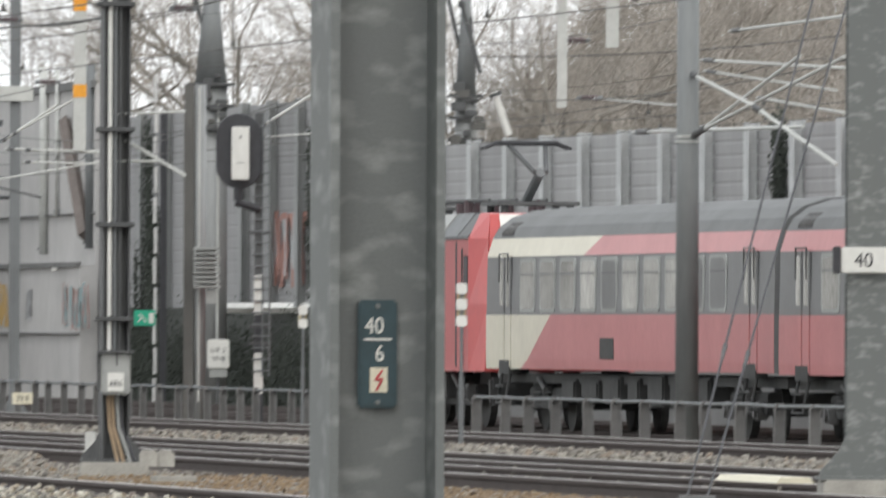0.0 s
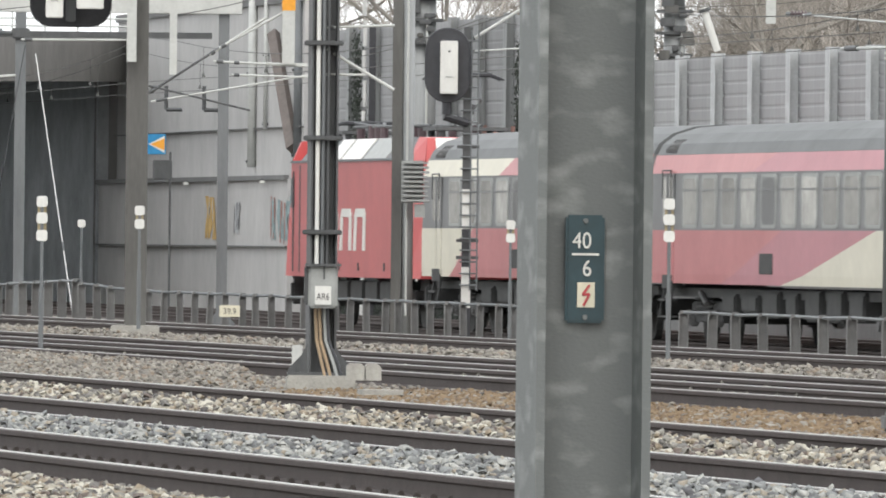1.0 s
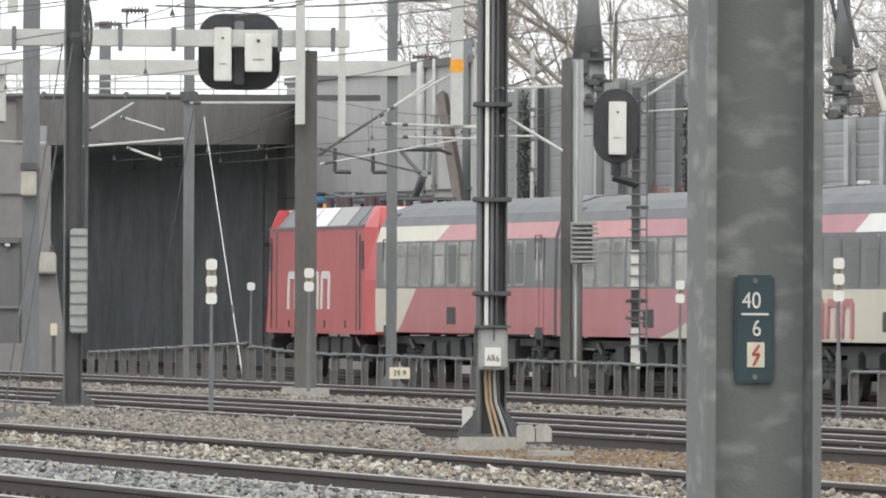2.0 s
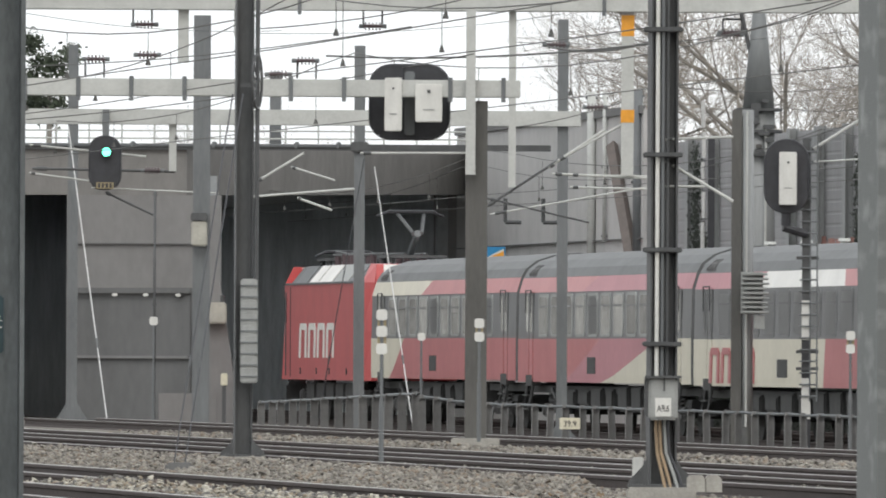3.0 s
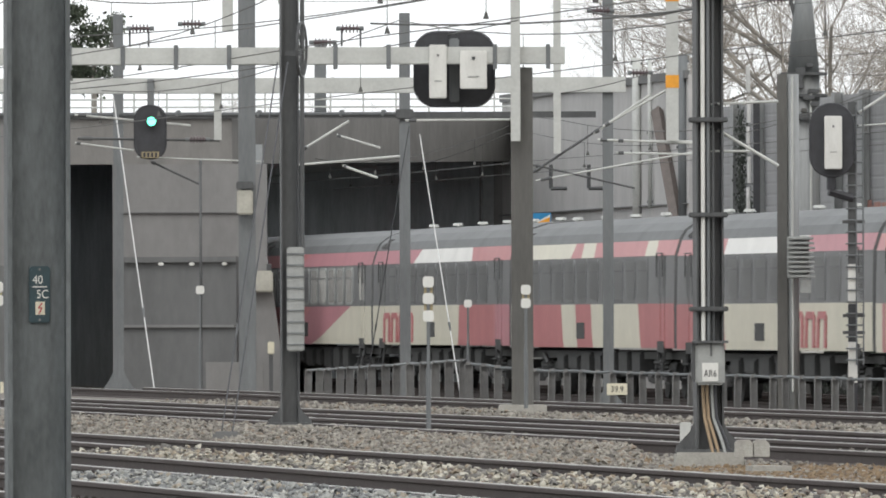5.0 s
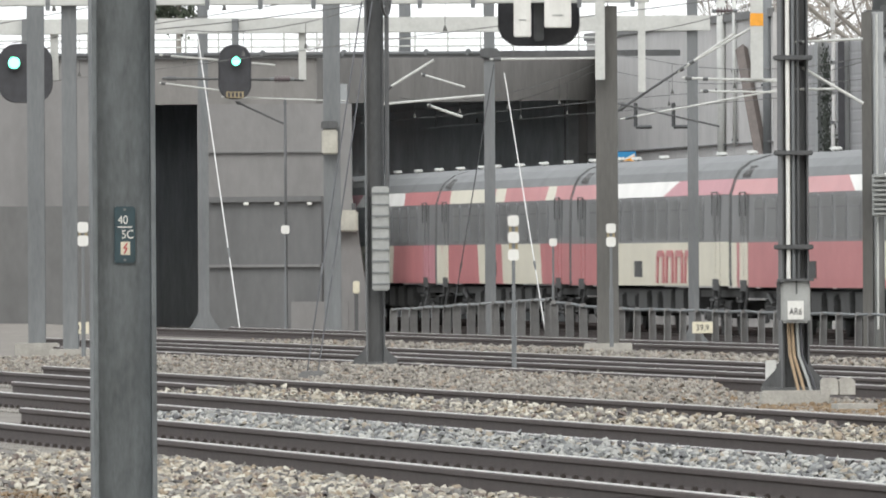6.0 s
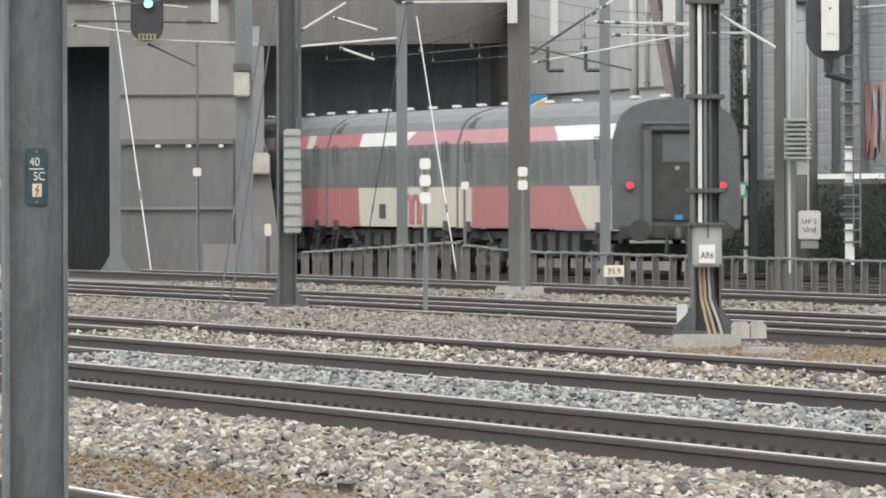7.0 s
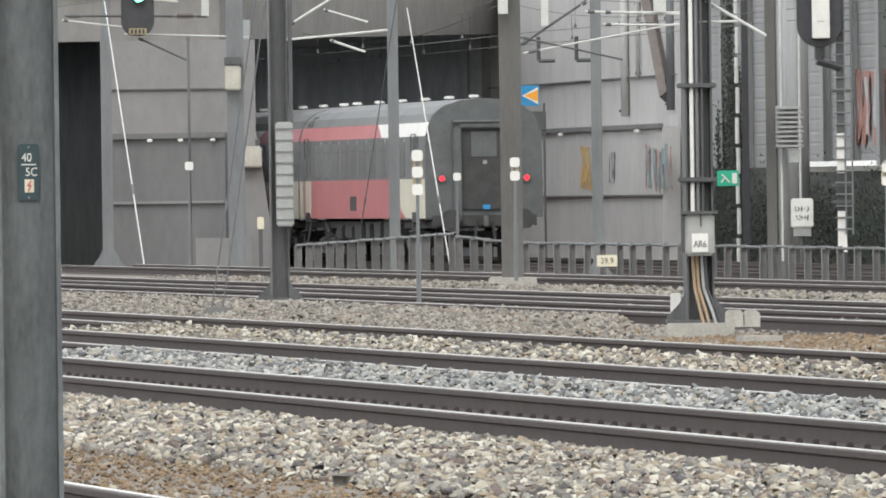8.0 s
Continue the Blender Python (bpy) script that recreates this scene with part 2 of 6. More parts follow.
def part(name, bm, material, parent=None, label="", smooth=False):
    me = bpy.data.meshes.new(name)
    bm.to_mesh(me)
    bm.free()
    me.materials.append(material)
    if smooth:
        me.polygons.foreach_set("use_smooth", [True] * len(me.polygons))
    ob = new(name, me)
    if parent is not None:
        ob.parent = parent
    if label:
        ob["label"] = label
    return ob


def thing(name, label, category, at=(0, 0, 0), rz=0.0, group="", kind=""):
    ob = new(name)
    ob.empty_display_size = 0.2
    ob.matrix_basis = Matrix.Translation(at) @ Matrix.Rotation(rz, 4, "Z")
    return tagged(ob, label, category, group, kind)


def text(name, body, size, material, parent, at, rot=(90, 0, 0), width=None):
    cu = bpy.data.curves.new(name, "FONT")
    cu.body, cu.size, cu.extrude, cu.align_x, cu.align_y = body, size, 0.002, "CENTER", "CENTER"
    tmp = bpy.data.objects.new(name + "_tmp", cu)
    me = bpy.data.meshes.new_from_object(tmp)
    bpy.data.objects.remove(tmp)
    me.materials.clear()
    me.materials.append(material)
    ob = new(name, me)
    ob.parent = parent
    ob.matrix_basis = pose(*at, *rot) @ Matrix.Diagonal((width or 1, 1, 1, 1))
    return ob


# ---- ground and open tracks ----
LEAN = 0.141


def ground_z(x, y):
    """Height of the bed: shoulders between the open tracks, lower along the train's line."""
    y0 = y + x / LEAN
    if y0 < 275:
        return -0.16
    return -0.16 - 0.34 * min(1.0, (y0 - 275) / 35)


def build_ground():
    bm = B()
    xs = [-2500, -600, -120, -60] + [-40 + 2.5 * i for i in range(41)] + [80, 120, 600, 2500]
    ys = [-300, -60, 0, 25] + [40 + 6 * i for i in range(66)] + [450, 520, 640, 1000, 2500, 4500]
    grid = [[bm.verts.new((x, y, ground_z(x, y) + (0.02 * noise.noise((x * 0.4, y * 0.1, 0)) if -40 <= x <= 60 and 40 <= y < 440 else 0))) for y in ys] for x in xs]
    for i in range(len(xs) - 1):
        for j in range(len(ys) - 1):
            bm.faces.new((grid[i][j], grid[i + 1][j], grid[i + 1][j + 1], grid[i][j + 1]))
    tagged(part("ground", bm, GROUND, smooth=True), "grey-brown ballast and dirt of a railway yard", "ground", kind="structure")


build_ground()


def rail_outline():
    return [(-0.07, -0.159), (0.07, -0.159), (0.07, -0.148), (0.012, -0.128), (0.009, -0.05), (0.034, -0.036), (0.035, -0.008), (0.026, 0.0), (-0.026, 0.0), (-0.035, -0.008), (-0.034, -0.036), (-0.009, -0.05), (-0.012, -0.128), (-0.07, -0.148)]


HEAD = math.atan(LEAN)


def open_track(name, y_near, y_lo, y_hi, sleepers=True, z=0.0):
    """A straight track; its near rail crosses x = 0 at y_near. Runs between the two distances."""
    ymid = (y_lo + y_hi) / 2
    gauge = 1.505
    t = thing(name, "railway track with brown rusty rails and shiny worn heads", "railway track", (-(ymid - y_near) * LEAN, ymid, z), HEAD, "open tracks", "structure")
    half = (y_hi - y_lo) / 2 / math.cos(HEAD)
    for x in (0.0, gauge):
        bm = B()
        prism(bm, [(x + px, pz) for px, pz in rail_outline()], "y", -half, half)
        r = part("rail", bm, RAIL, t)
        bm = B()
        box(bm, (x, 0, 0.001), (0.044, 2 * half, 0.010))
        part("running_surface", bm, RAIL_TOP, r, "bright worn rail head")
    if sleepers:
        bm = B()
        box(bm, (gauge / 2, 0, -0.19), (2.5, 0.26, 0.09))
        me = bpy.data.meshes.new("sleeper")
        bm.to_mesh(me)
        bm.free()
        me.materials.append(SLEEPER)
        bm = B()
        for x in (0.0, gauge):
            for sx in (-1, 1):
                box(bm, (x + sx * 0.08, 0, -0.132), (0.04, 0.07, 0.04), bevel=0.008)
        mc = bpy.data.meshes.new("rail_clip")
        bm.to_mesh(mc)
        bm.free()
        mc.materials.append(CLIP)
        n = min(250, int(2 * half / 0.6))
        for i in range(n):
            o = new("sleeper", me)
            o.parent = t
            o.location = (0, -half + 0.3 + 0.6 * i, 0)
            c = new("rail_clip", mc)
            c.parent = o
    return t


# ---- vehicles of the train ----
def shield_outline(w, h, cut):
    a, b = w / 2, h / 2
    pts = []
    for cx, cz, a0 in ((a - cut, b - cut, 0), (-a + cut, b - cut, 90), (-a + cut, -b + cut, 180), (a - cut, -b + cut, 270)):
        for k in range(6):
            an = radians(a0 + 18 * k)
            pts.append((cx + cut * math.cos(an), cz + cut * math.sin(an)))
    return pts


SKIRT, WAIST, SILL, HEADER, CANT = 1.08, 1.25, 2.03, 3.05, 3.38


def side_panel(name, material, parent, x0b, x0t, x1b, x1t, z0, z1, y0, y1, label=""):
    """A painted field on the coach side: slanted ends, 5 mm thick."""
    bm = B()
    v = []
    for dy in (0.0, 0.006):
        v += [bm.verts.new((x0b, y0 + dy, z0)), bm.verts.new((x1b, y0 + dy, z0)), bm.verts.new((x1t, y1 + dy, z1)), bm.verts.new((x0t, y1 + dy, z1))]
    for f in ((0, 1, 2, 3), (7, 6, 5, 4), (0, 4, 5, 1), (1, 5, 6, 2), (2, 6, 7, 3), (3, 7, 4, 0)):
        bm.faces.new([v[i] for i in f])
    bmesh.ops.recalc_face_normals(bm, faces=bm.faces)
    return part(name, bm, material, parent, label)


def coach_section():
    pts = [(-1.412, SKIRT), (-1.42, WAIST), (-1.42, SILL), (-1.40, HEADER), (-1.30, CANT)]
    roof = [(-1.30, CANT), (-1.19, 3.58), (-0.95, 3.76), (-0.55, 3.89), (0, 3.94)]
    return pts, roof


def bogie(parent, x, wheel_r=0.46, base=2.5):
    b = B()
    box(b, (x, 0, 0.62), (3.2, 2.1, 0.28), bevel=0.03)
    for sy in (-1, 1):
        box(b, (x, sy * 1.02, 0.5), (3.4, 0.12, 0.22), bevel=0.02)
    bo = part("bogie", b, UNDER, parent)
    for sx in (-1, 1):
        for sy in (-1, 1):
            k = B()
            box(k, (x + sx * base / 2, sy * 1.10, wheel_r), (0.42, 0.18, 0.30), bevel=0.03)
            tube(k, (x + sx * base / 2, sy * 1.19, wheel_r), (x + sx * base / 2, sy * 1.23, wheel_r), 0.11, seg=12)
            part("axle_box", k, UNDER_GREY, bo)
            k = B()
            for j in range(4):
                tube(k, (x + sx * 0.42, sy * 1.08, 0.52 + 0.09 * j), (x + sx * 0.42, sy * 1.08, 0.565 + 0.09 * j), 0.13, seg=10)
            part("spring", k, UNDER, bo)
    for sy in (-1, 1):
        k = B()
        tube(k, (x - 0.75, sy * 1.2, 0.72), (x - 0.1, sy * 1.2, 0.92), 0.05, seg=8)
        part("damper", k, UNDER_GREY, bo)
    for sx in (-1, 1):
        w = B()
        for sy in (-1, 1):
            tube(w, (x + sx * base / 2, sy * 0.69, wheel_r), (x + sx * base / 2, sy * 0.82, wheel_r), wheel_r, seg=20)
        tube(w, (x + sx * base / 2, -0.8, wheel_r), (x + sx * base / 2, 0.8, wheel_r), 0.09)
        part("wheelset", w, UNDER, bo)


def coach(label, lower, upper, logo=None, last=False, bright=False):
    """lower, upper: fields of colour as (end at the bottom, end at the top, paint), in metres from the leading end."""
    L = 26.0
    c = thing("railway_coach", label, "railway coach", group="coaches of the train")
    half = L / 2
    low, roof = coach_section()
    prof = low + [(-y, z) for y, z in reversed(low)]
    body = part("body", prism(B(), prof, "x", -half, half), TRAIN_GREY, c)
    bm = B()
    ro = roof + [(-y, z) for y, z in reversed(roof[:-1])]
    prism(bm, [(y * 1.004, z + 0.003) for y, z in ro], "x", -half, half)
    rf = part("roof", bm, ROOF, c, "dark grey curved roof")
    # painted fields on the side that faces the yard
    for fields, z0, z1, y0, y1 in ((lower, WAIST, SILL, 1.42, 1.42), (lower, SKIRT, WAIST, 1.412, 1.42), (upper, HEADER, CANT, 1.40, 1.30)):
        ab, at_ = 0.0, 0.0
        for eb, et, paint in fields:
            if z1 == WAIST:
                xa, xb = half - ab, half - eb
                k = 0.76
                side_panel("livery_panel", paint, body, xa, xa + (half - at_ - xa) * (1 - k), xb, xb + (half - et - xb) * (1 - k), z0, z1, y0, y1)
            elif z1 == SILL:
                xa, xb = half - ab, half - eb
                k = 0.24
                side_panel("livery_panel", paint, body, xa + (half - at_ - xa) * k, half - at_, xb + (half - et - xb) * k, half - et, z0, z1, y0, y1)
            else:
                side_panel("livery_panel", paint, body, half - ab, half - at_, half - eb, half - et, z0, z1, y0, y1)
            ab, at_ = eb, et
    # far side in one colour
    side_panel("livery_panel", RED, body, half, half, -half, -half, WAIST, SILL, -1.427, -1.427)
    # windows
    pitch = 1.92
    rnd = random.Random(len(lower) * 7 + int(lower[0][0] * 10))
    for i in range(11):
        x = half - 3.4 - pitch * (i + 0.5) + 0.3
        if x < -half + 3.2:
            break
        bm = B()
        # rounded frame standing proud of the side
        prism(bm, [(x + px, 2.54 + pz) for px, pz in shield_outline(1.46, 0.94, 0.14)], "y", 1.395, 1.43)
        fr = part("window_frame", bm, GREY_BOX if bright else TRAIN_GREY, body)
        bm = B()
        prism(bm, [(x + px, 2.54 + pz) for px, pz in shield_outline(1.24, 0.82, 0.16)], "y", 1.40, 1.434)
        w = part("window_pane", bm, DAYLIT_PANE if bright and rnd.random() < 0.85 else GLASS, fr)
        bm = B()
        box(bm, (x, 1.428, 2.74), (1.22, 0.024, 0.035))
        part("window_bar", bm, TRAIN_GREY, fr)
    for e in (1, -1):
        xd = e * (half - 1.9)
        for k in (-0.24, 0.24):
            bm = B()
            box(bm, (xd + k * 1.3, 1.425, 2.08), (0.52, 0.03, 1.94), bevel=0.01)
            paint = lower[0][2] if e > 0 else lower[-1][2]
            d = part("door_leaf", bm, TRAIN_GREY, body)
            bm = B()
            box(bm, (xd + k * 1.3, 1.428, 1.575), (0.516, 0.03, 0.91))
            part("lower_door_panel", bm, paint, d)
            bm = B()
            box(bm, (xd + k * 1.3, 1.437, 2.58), (0.26, 0.03, 0.80), bevel=0.008)
            part("door_window", bm, DAYLIT_PANE if bright else GLASS, d)
        bm = B()
        for k in (-0.42, 0.42):
            tube(bm, (xd + k, 1.46, 2.6), (xd + k, 1.46, 3.10), 0.014, seg=6)
        tube(bm, (xd - 0.42, 1.46, 3.10), (xd + 0.42, 1.46, 3.10), 0.014, seg=6)
        part("door_handrail", bm, DARK_STEEL, body)
        # solid dark block whose colour gives the shade of the step recess
        bm = B()
        box(bm, (xd, 1.345, 1.11), (1.0, 0.20, 0.24))
        part("step_recess_shade", bm, UNDER, c, "dark block for the shaded step recess below the doors")
        bm = B()
        for zz in (0.78, 0.48):
            box(bm, (xd, 1.42, zz), (0.82, 0.22, 0.035))
        for k in (-0.41, 0.41):
            tube(bm, (xd + k, 1.50, 0.46), (xd + k, 1.40, 1.0), 0.028, seg=6)
        part("footstep", bm, UNDER, c, "sooty folding footstep")
        bogie(c, e * (half - 3.9))
        if e < 0:
            continue
        # louvred grille let into the leading end of the roof
        gx = half - 1.35
        bm = B()
        q = [bm.verts.new((gx + sx * 0.55, y, z)) for sx in (-1, 1) for y, z in ((1.295, 3.43), (1.10, 3.665), (1.03, 3.58), (1.2, 3.36))]
        for f in ((0, 1, 2, 3), (7, 6, 5, 4), (0, 4, 5, 1), (1, 5, 6, 2), (2, 6, 7, 3), (3, 7, 4, 0)):
            bm.faces.new([q[j] for j in f])
        bmesh.ops.recalc_face_normals(bm, faces=bm.faces)
        gr = part("roof_grille", bm, BLACK, rf, "black louvred roof grille")
        for k in range(5):
            bm = B()
            box(bm, (gx - 0.42 + 0.21 * k, 1.205, 3.555), (0.06, 0.05, 0.05))
            for v in bm.verts:
                d = -1 if v.co.y > 1.205 else 1
                v.co.y += -d * 0.075
                v.co.z += d * 0.095
            part("louvre", bm, UNDER_GREY, gr)
    # small battery window in the lower field
    bm = B()
    box(bm, (half - 11.6, 1.424, 1.45), (1.25, 0.03, 0.36), bevel=0.01)
    part("side_hatch", bm, UNDER, body, "dark square side hatch")
    # roof ventilators
    for k in range(0 if bright else 6):
        bm = B()
        x = half - 1.6 - 4.7 * k
        tube(bm, (x, 0.1, 3.90), (x, 0.1, 3.98), 0.07, seg=10)
        tube(bm, (x, 0.1, 3.97), (x, 0.1, 4.03), 0.135, 0.11, seg=12)
        part("roof_ventilator", bm, BEAM, rf, "pale roof ventilator cap")
    # gear under the floor
    rnd = random.Random(5)
    for k in range(7):
        bm = B()
        x = -6.0 + 2.0 * k
        box(bm, (x, 0.80, 0.74), (0.9 + 0.6 * rnd.random(), 0.9, 0.28 + 0.28 * rnd.random()), bevel=0.04)
        part("equipment_box", bm, UNDER, c)
    bm = B()
    box(bm, (0, 0, 0.92), (L - 0.4, 2.3, 0.16))
    part("underframe", bm, UNDER, c)
    # bellows and end wall
    if not last:
        bm = B()
        prism(bm, [(0.0, 1.0), (-0.06, 1.05), (-0.10, 1.0), (-0.16, 1.05), (-0.20, 1.0), (-0.26, 1.05), (-0.36, 1.0), (-0.36, 3.5), (-0.26, 3.45), (-0.20, 3.5), (-0.16, 3.45), (-0.10, 3.5), (-0.06, 3.45), (0.0, 3.5)], "y", -0.75, 0.75)
        for v in bm.verts:
            v.co.x -= half
        part("gangway_bellows", bm, BLACK, c)
    if last:
        bm = B()
        prism(bm, [(y * 0.995, z) for y, z in (low + roof[1:] + [(-y, z) for y, z in reversed(roof[:-1])] + [(-y, z) for y, z in reversed(low[:-1])])], "x", -half - 0.03, -half - 0.004)
        end = part("end_wall", bm, END_GREY, c, "sooty dark grey coach end")
        bm = B()
        for sy in (-0.65, 0.65):
            box(bm, (-half - 0.12, sy, 2.18), (0.20, 0.20, 2.37), bevel=0.03)
        box(bm, (-half - 0.12, 0, 3.30), (0.20, 1.5, 0.16), bevel=0.03)
        part("gangway_frame", bm, END_GREY, end)
        bm = B()
        box(bm, (-half - 0.06, 0.0, 2.23), (0.06, 1.12, 1.92), bevel=0.02)
        door = part("gangway_door", bm, UNDER, end)
        bm = B()
        box(bm, (-half - 0.10, -0.02, 2.41), (0.03, 0.10, 0.09), bevel=0.01)
        part("door_handle", bm, GREY_BOX, door)
        bm = B()
        box(bm, (-half - 0.095, 0.0, 2.84), (0.02, 0.62, 0.62), bevel=0.01)
        part("door_pane", bm, END_GREY, door)
        bm = B()
        box(bm, (-half - 0.16, 0.0, 3.39), (0.22, 1.5, 0.06), bevel=0.02)
        part("gangway_hood", bm, GALV_FAR, end)
        for sy in (-1.02, 1.02):
            bm = B()
            tube(bm, (-half - 0.02, sy, 2.03), (-half - 0.10, sy, 2.03), 0.10, seg=16)
            l = part("tail_lamp", bm, UNDER_GREY, end)
            bm = B()
            tube(bm, (-half - 0.10, sy, 2.03), (-half - 0.115, sy, 2.03), 0.058, seg=16)
            part("lamp_glass", bm, RED_LAMP, l, "glowing red tail light")
            bm = B()
            tube(bm, (-half, sy * 0.86, 1.05), (-half - 0.55, sy * 0.86, 1.05), 0.09, seg=10)
            tube(bm, (-half - 0.55, sy * 0.86, 1.05), (-half - 0.60, sy * 0.86, 1.05), 0.24, seg=16)
            part("buffer", bm, UNDER, end)
        bm = B()
        box(bm, (-half - 0.05, 0, 1.02), (0.08, 2.5, 0.26))
        part("buffer_beam", bm, UNDER, end)
        bm = B()
        tube(bm, (-half - 0.1, 0.2, 1.0), (-half - 0.16, 0.25, 0.4), 0.035, seg=8)
        part("brake_hose", bm, UNDER, end)
        bm = B()
        tube(bm, (-half - 0.1, -0.2, 1.0), (-half - 0.16, -0.25, 0.45), 0.035, seg=8)
        part("brake_hose", bm, UNDER, end)
        bm = B()
        box(bm, (-half - 0.2, 0.0, 1.0), (0.3, 0.12, 0.26), bevel=0.02)
        part("draw_hook", bm, UNDER_GREY, end)
        bm = B()
        box(bm, (-half - 0.24, -0.03, 1.34), (0.04, 0.17, 0.11))
        part("marker_plate", bm, SIGN_BLUE, end)
    if logo is not None:
        lettering(body, half - logo[0], 1.50, 0.72, logo[1], logo[2])
    return c


def lettering(parent, x, z, h, w, paint):
    """The operator's mark as four plain leaning arches."""
    step = w / 4
    for i in range(4):
        bm = B()
        xa, t = x - i * step, step * 0.19
        e = step * 0.84
        shapes = [[(0, 0), (-t, 0), (-t - 0.12, 0.86), (-0.12, 0.86)], [(-e, 0), (-e - t * 0.2, 0.9), (-e + t * 0.8, 0.9), (-e + t, 0)], [(-0.12, 0.8), (-0.3, 1), (-e + 0.1, 1), (-e - 0.02, 0.8)]]
        for k, sh in enumerate(shapes):
            lo = [bm.verts.new((xa + px, 1.4285 + 0.001 * k, z - h / 2 + pz * h)) for px, pz in sh]
            hi = [bm.verts.new((xa + px, 1.452 + 0.001 * k, z - h / 2 + pz * h)) for px, pz in sh]
            n = len(sh)
            bm.faces.new(lo)
            bm.faces.new(hi[::-1])
            for j in range(n):
                bm.faces.new((lo[j], lo[(j + 1) % n], hi[(j + 1) % n], hi[j]))
        bmesh.ops.recalc_face_normals(bm, faces=bm.faces)
        part("emblem", bm, paint, parent)


def locomotive():
    L = 18.6
    half = L / 2
    c = thing("electric_locomotive", "red electric locomotive with white emblem and grey roof gear", "locomotive")
    # box between the cabs; the cabs taper in plan, most at the cornice
    neck = half - 1.25
    bm = B()
    prism(bm, [(-neck, 1.0), (-neck, 3.42), (neck, 3.42), (neck, 1.0)], "y", -1.44, 1.44)
    body = part("body", bm, LOCO_RED, c)
    for e in (1, -1):
        bm = B()
        rings = []
        for x, cut in ((neck, ((1.44, 0.0, 1.0), (1.44, 0.0, 2.2), (1.44, 0.0, 3.38), (1.22, 0.0, 3.84))),
                       (half, ((1.36, 0.0, 1.0), (1.30, 0.0, 2.2), (1.24, 0.36, 3.38), (1.16, 0.62, 3.82)))):
            side = [bm.verts.new((e * (x - back), y, z)) for y, back, z in cut]
            far = [bm.verts.new((e * (x - back), -y, z)) for y, back, z in cut]
            rings.append(side + far[::-1])
        n = len(rings[0])
        for i in range(n):
            bm.faces.new((rings[0][i], rings[0][(i + 1) % n], rings[1][(i + 1) % n], rings[1][i]))
        bm.faces.new(rings[0])
        bm.faces.new(rings[1])
        bmesh.ops.recalc_face_normals(bm, faces=bm.faces)
        part("cab", bm, CAB_RED_LIT, body, "tapered driver's cab, its red brightened as if lit")
    bm = B()
    prism(bm, [(-1.36, 3.40), (-1.0, 3.84), (1.0, 3.84), (1.36, 3.40)], "x", -half + 1.9, half - 1.9)
    roof = part("roof", bm, ROOF, c, "dark sloping roof sides")
    for x, ln, m in ((-5.6, 1.6, GALV_FAR), (-3.0, 3.0, GREY_BOX), (0.2, 2.6, TRAIN_WHITE), (2.6, 1.6, TRAIN_WHITE), (5.2, 2.4, GALV_FAR)):
        bm = B()
        prism(bm, [(1.37, 3.42), (1.02, 3.85), (0.6, 3.86), (0.6, 3.42)], "x", x - ln / 2, x + ln / 2)
        part("roof_hatch", bm, m, roof)
    for e in (1, -1):
        for sy in (1, -1):
            bm = B()
            box(bm, (e * (neck - 0.25), sy * 1.435, 2.75), (0.42, 0.04, 0.66), bevel=0.015)
            part("cab_side_window", bm, BLACK, body)
            # flat black strip painted for the shade inside the door recess
            bm = B()
            box(bm, (e * (half - 2.5), sy * 1.430, 2.2), (0.16, 0.03, 2.25))
            part("door_recess_shade", bm, BLACK, body)
            bm = B()
            tube(bm, (e * (half - 1.75), sy * 1.47, 1.1), (e * (half - 1.75), sy * 1.47, 3.2), 0.016, seg=6)
            part("handrail", bm, DARK_STEEL, body)
        bm = B()
        prism(bm, [(e * (half - 0.06), 2.32), (e * (half - 0.48), 3.36), (e * (half - 0.44), 3.40), (e * (half + 0.02), 2.33)], "y", -1.05, 1.05)
        part("windscreen", bm, GLASS, body)
        bm = B()
        prism(bm, [(e * (half - 0.37), 3.42), (e * (half - 0.60), 3.80), (e * (half - 0.585), 3.815), (e * (half - 0.35), 3.43)], "y", -1.1, 1.0)
        part("brow_panel", bm, TRAIN_WHITE, body, "white panel above the windscreen")
        for sy in (-0.9, 0.9):
            bm = B()
            tube(bm, (e * half, sy, 1.75), (e * (half + 0.04), sy, 1.75), 0.14, seg=14)
            part("headlamp", bm, WHITE, body)
            bm = B()
            tube(bm, (e * half, sy, 1.05), (e * (half + 0.5), sy, 1.05), 0.10, seg=10)
            tube(bm, (e * (half + 0.5), sy, 1.05), (e * (half + 0.56), sy, 1.05), 0.25, seg=14)
            part("buffer", bm, UNDER, c)
        bm = B()
        box(bm, (e * (half - 0.1), 0, 0.65), (0.25, 2.5, 0.5), bevel=0.05)
        part("snow_plough", bm, UNDER, c)
        bogie(c, e * 5.1, 0.62, 2.6)
        # white sloping corner panels at the roof ends
        bm = B()
        box(bm, (e * (half - 1.65), 0, 3.81), (0.9, 2.0, 0.05))
        part("roof_end_panel", bm, TRAIN_WHITE, body, "white roof end panel")
    for x in (-5.0, -1.5, 1.2, 4.6):
        bm = B()
        box(bm, (x, 1.44, 1.22), (0.16, 0.03, 0.16))
        part("side_vent", bm, BLACK, body)
    for k in range(5):
        bm = B()
        box(bm, (-4 + 2 * k, 0.9, 0.72), (1.6, 0.7, 0.42), bevel=0.03)
        part("equipment_box", bm, UNDER, c)
    for sy in (-1, 1):
        bm = B()
        box(bm, (0, sy * 1.445, 3.40), (2 * neck, 0.05, 0.05))
        part("gutter", bm, GALV_FAR, body)
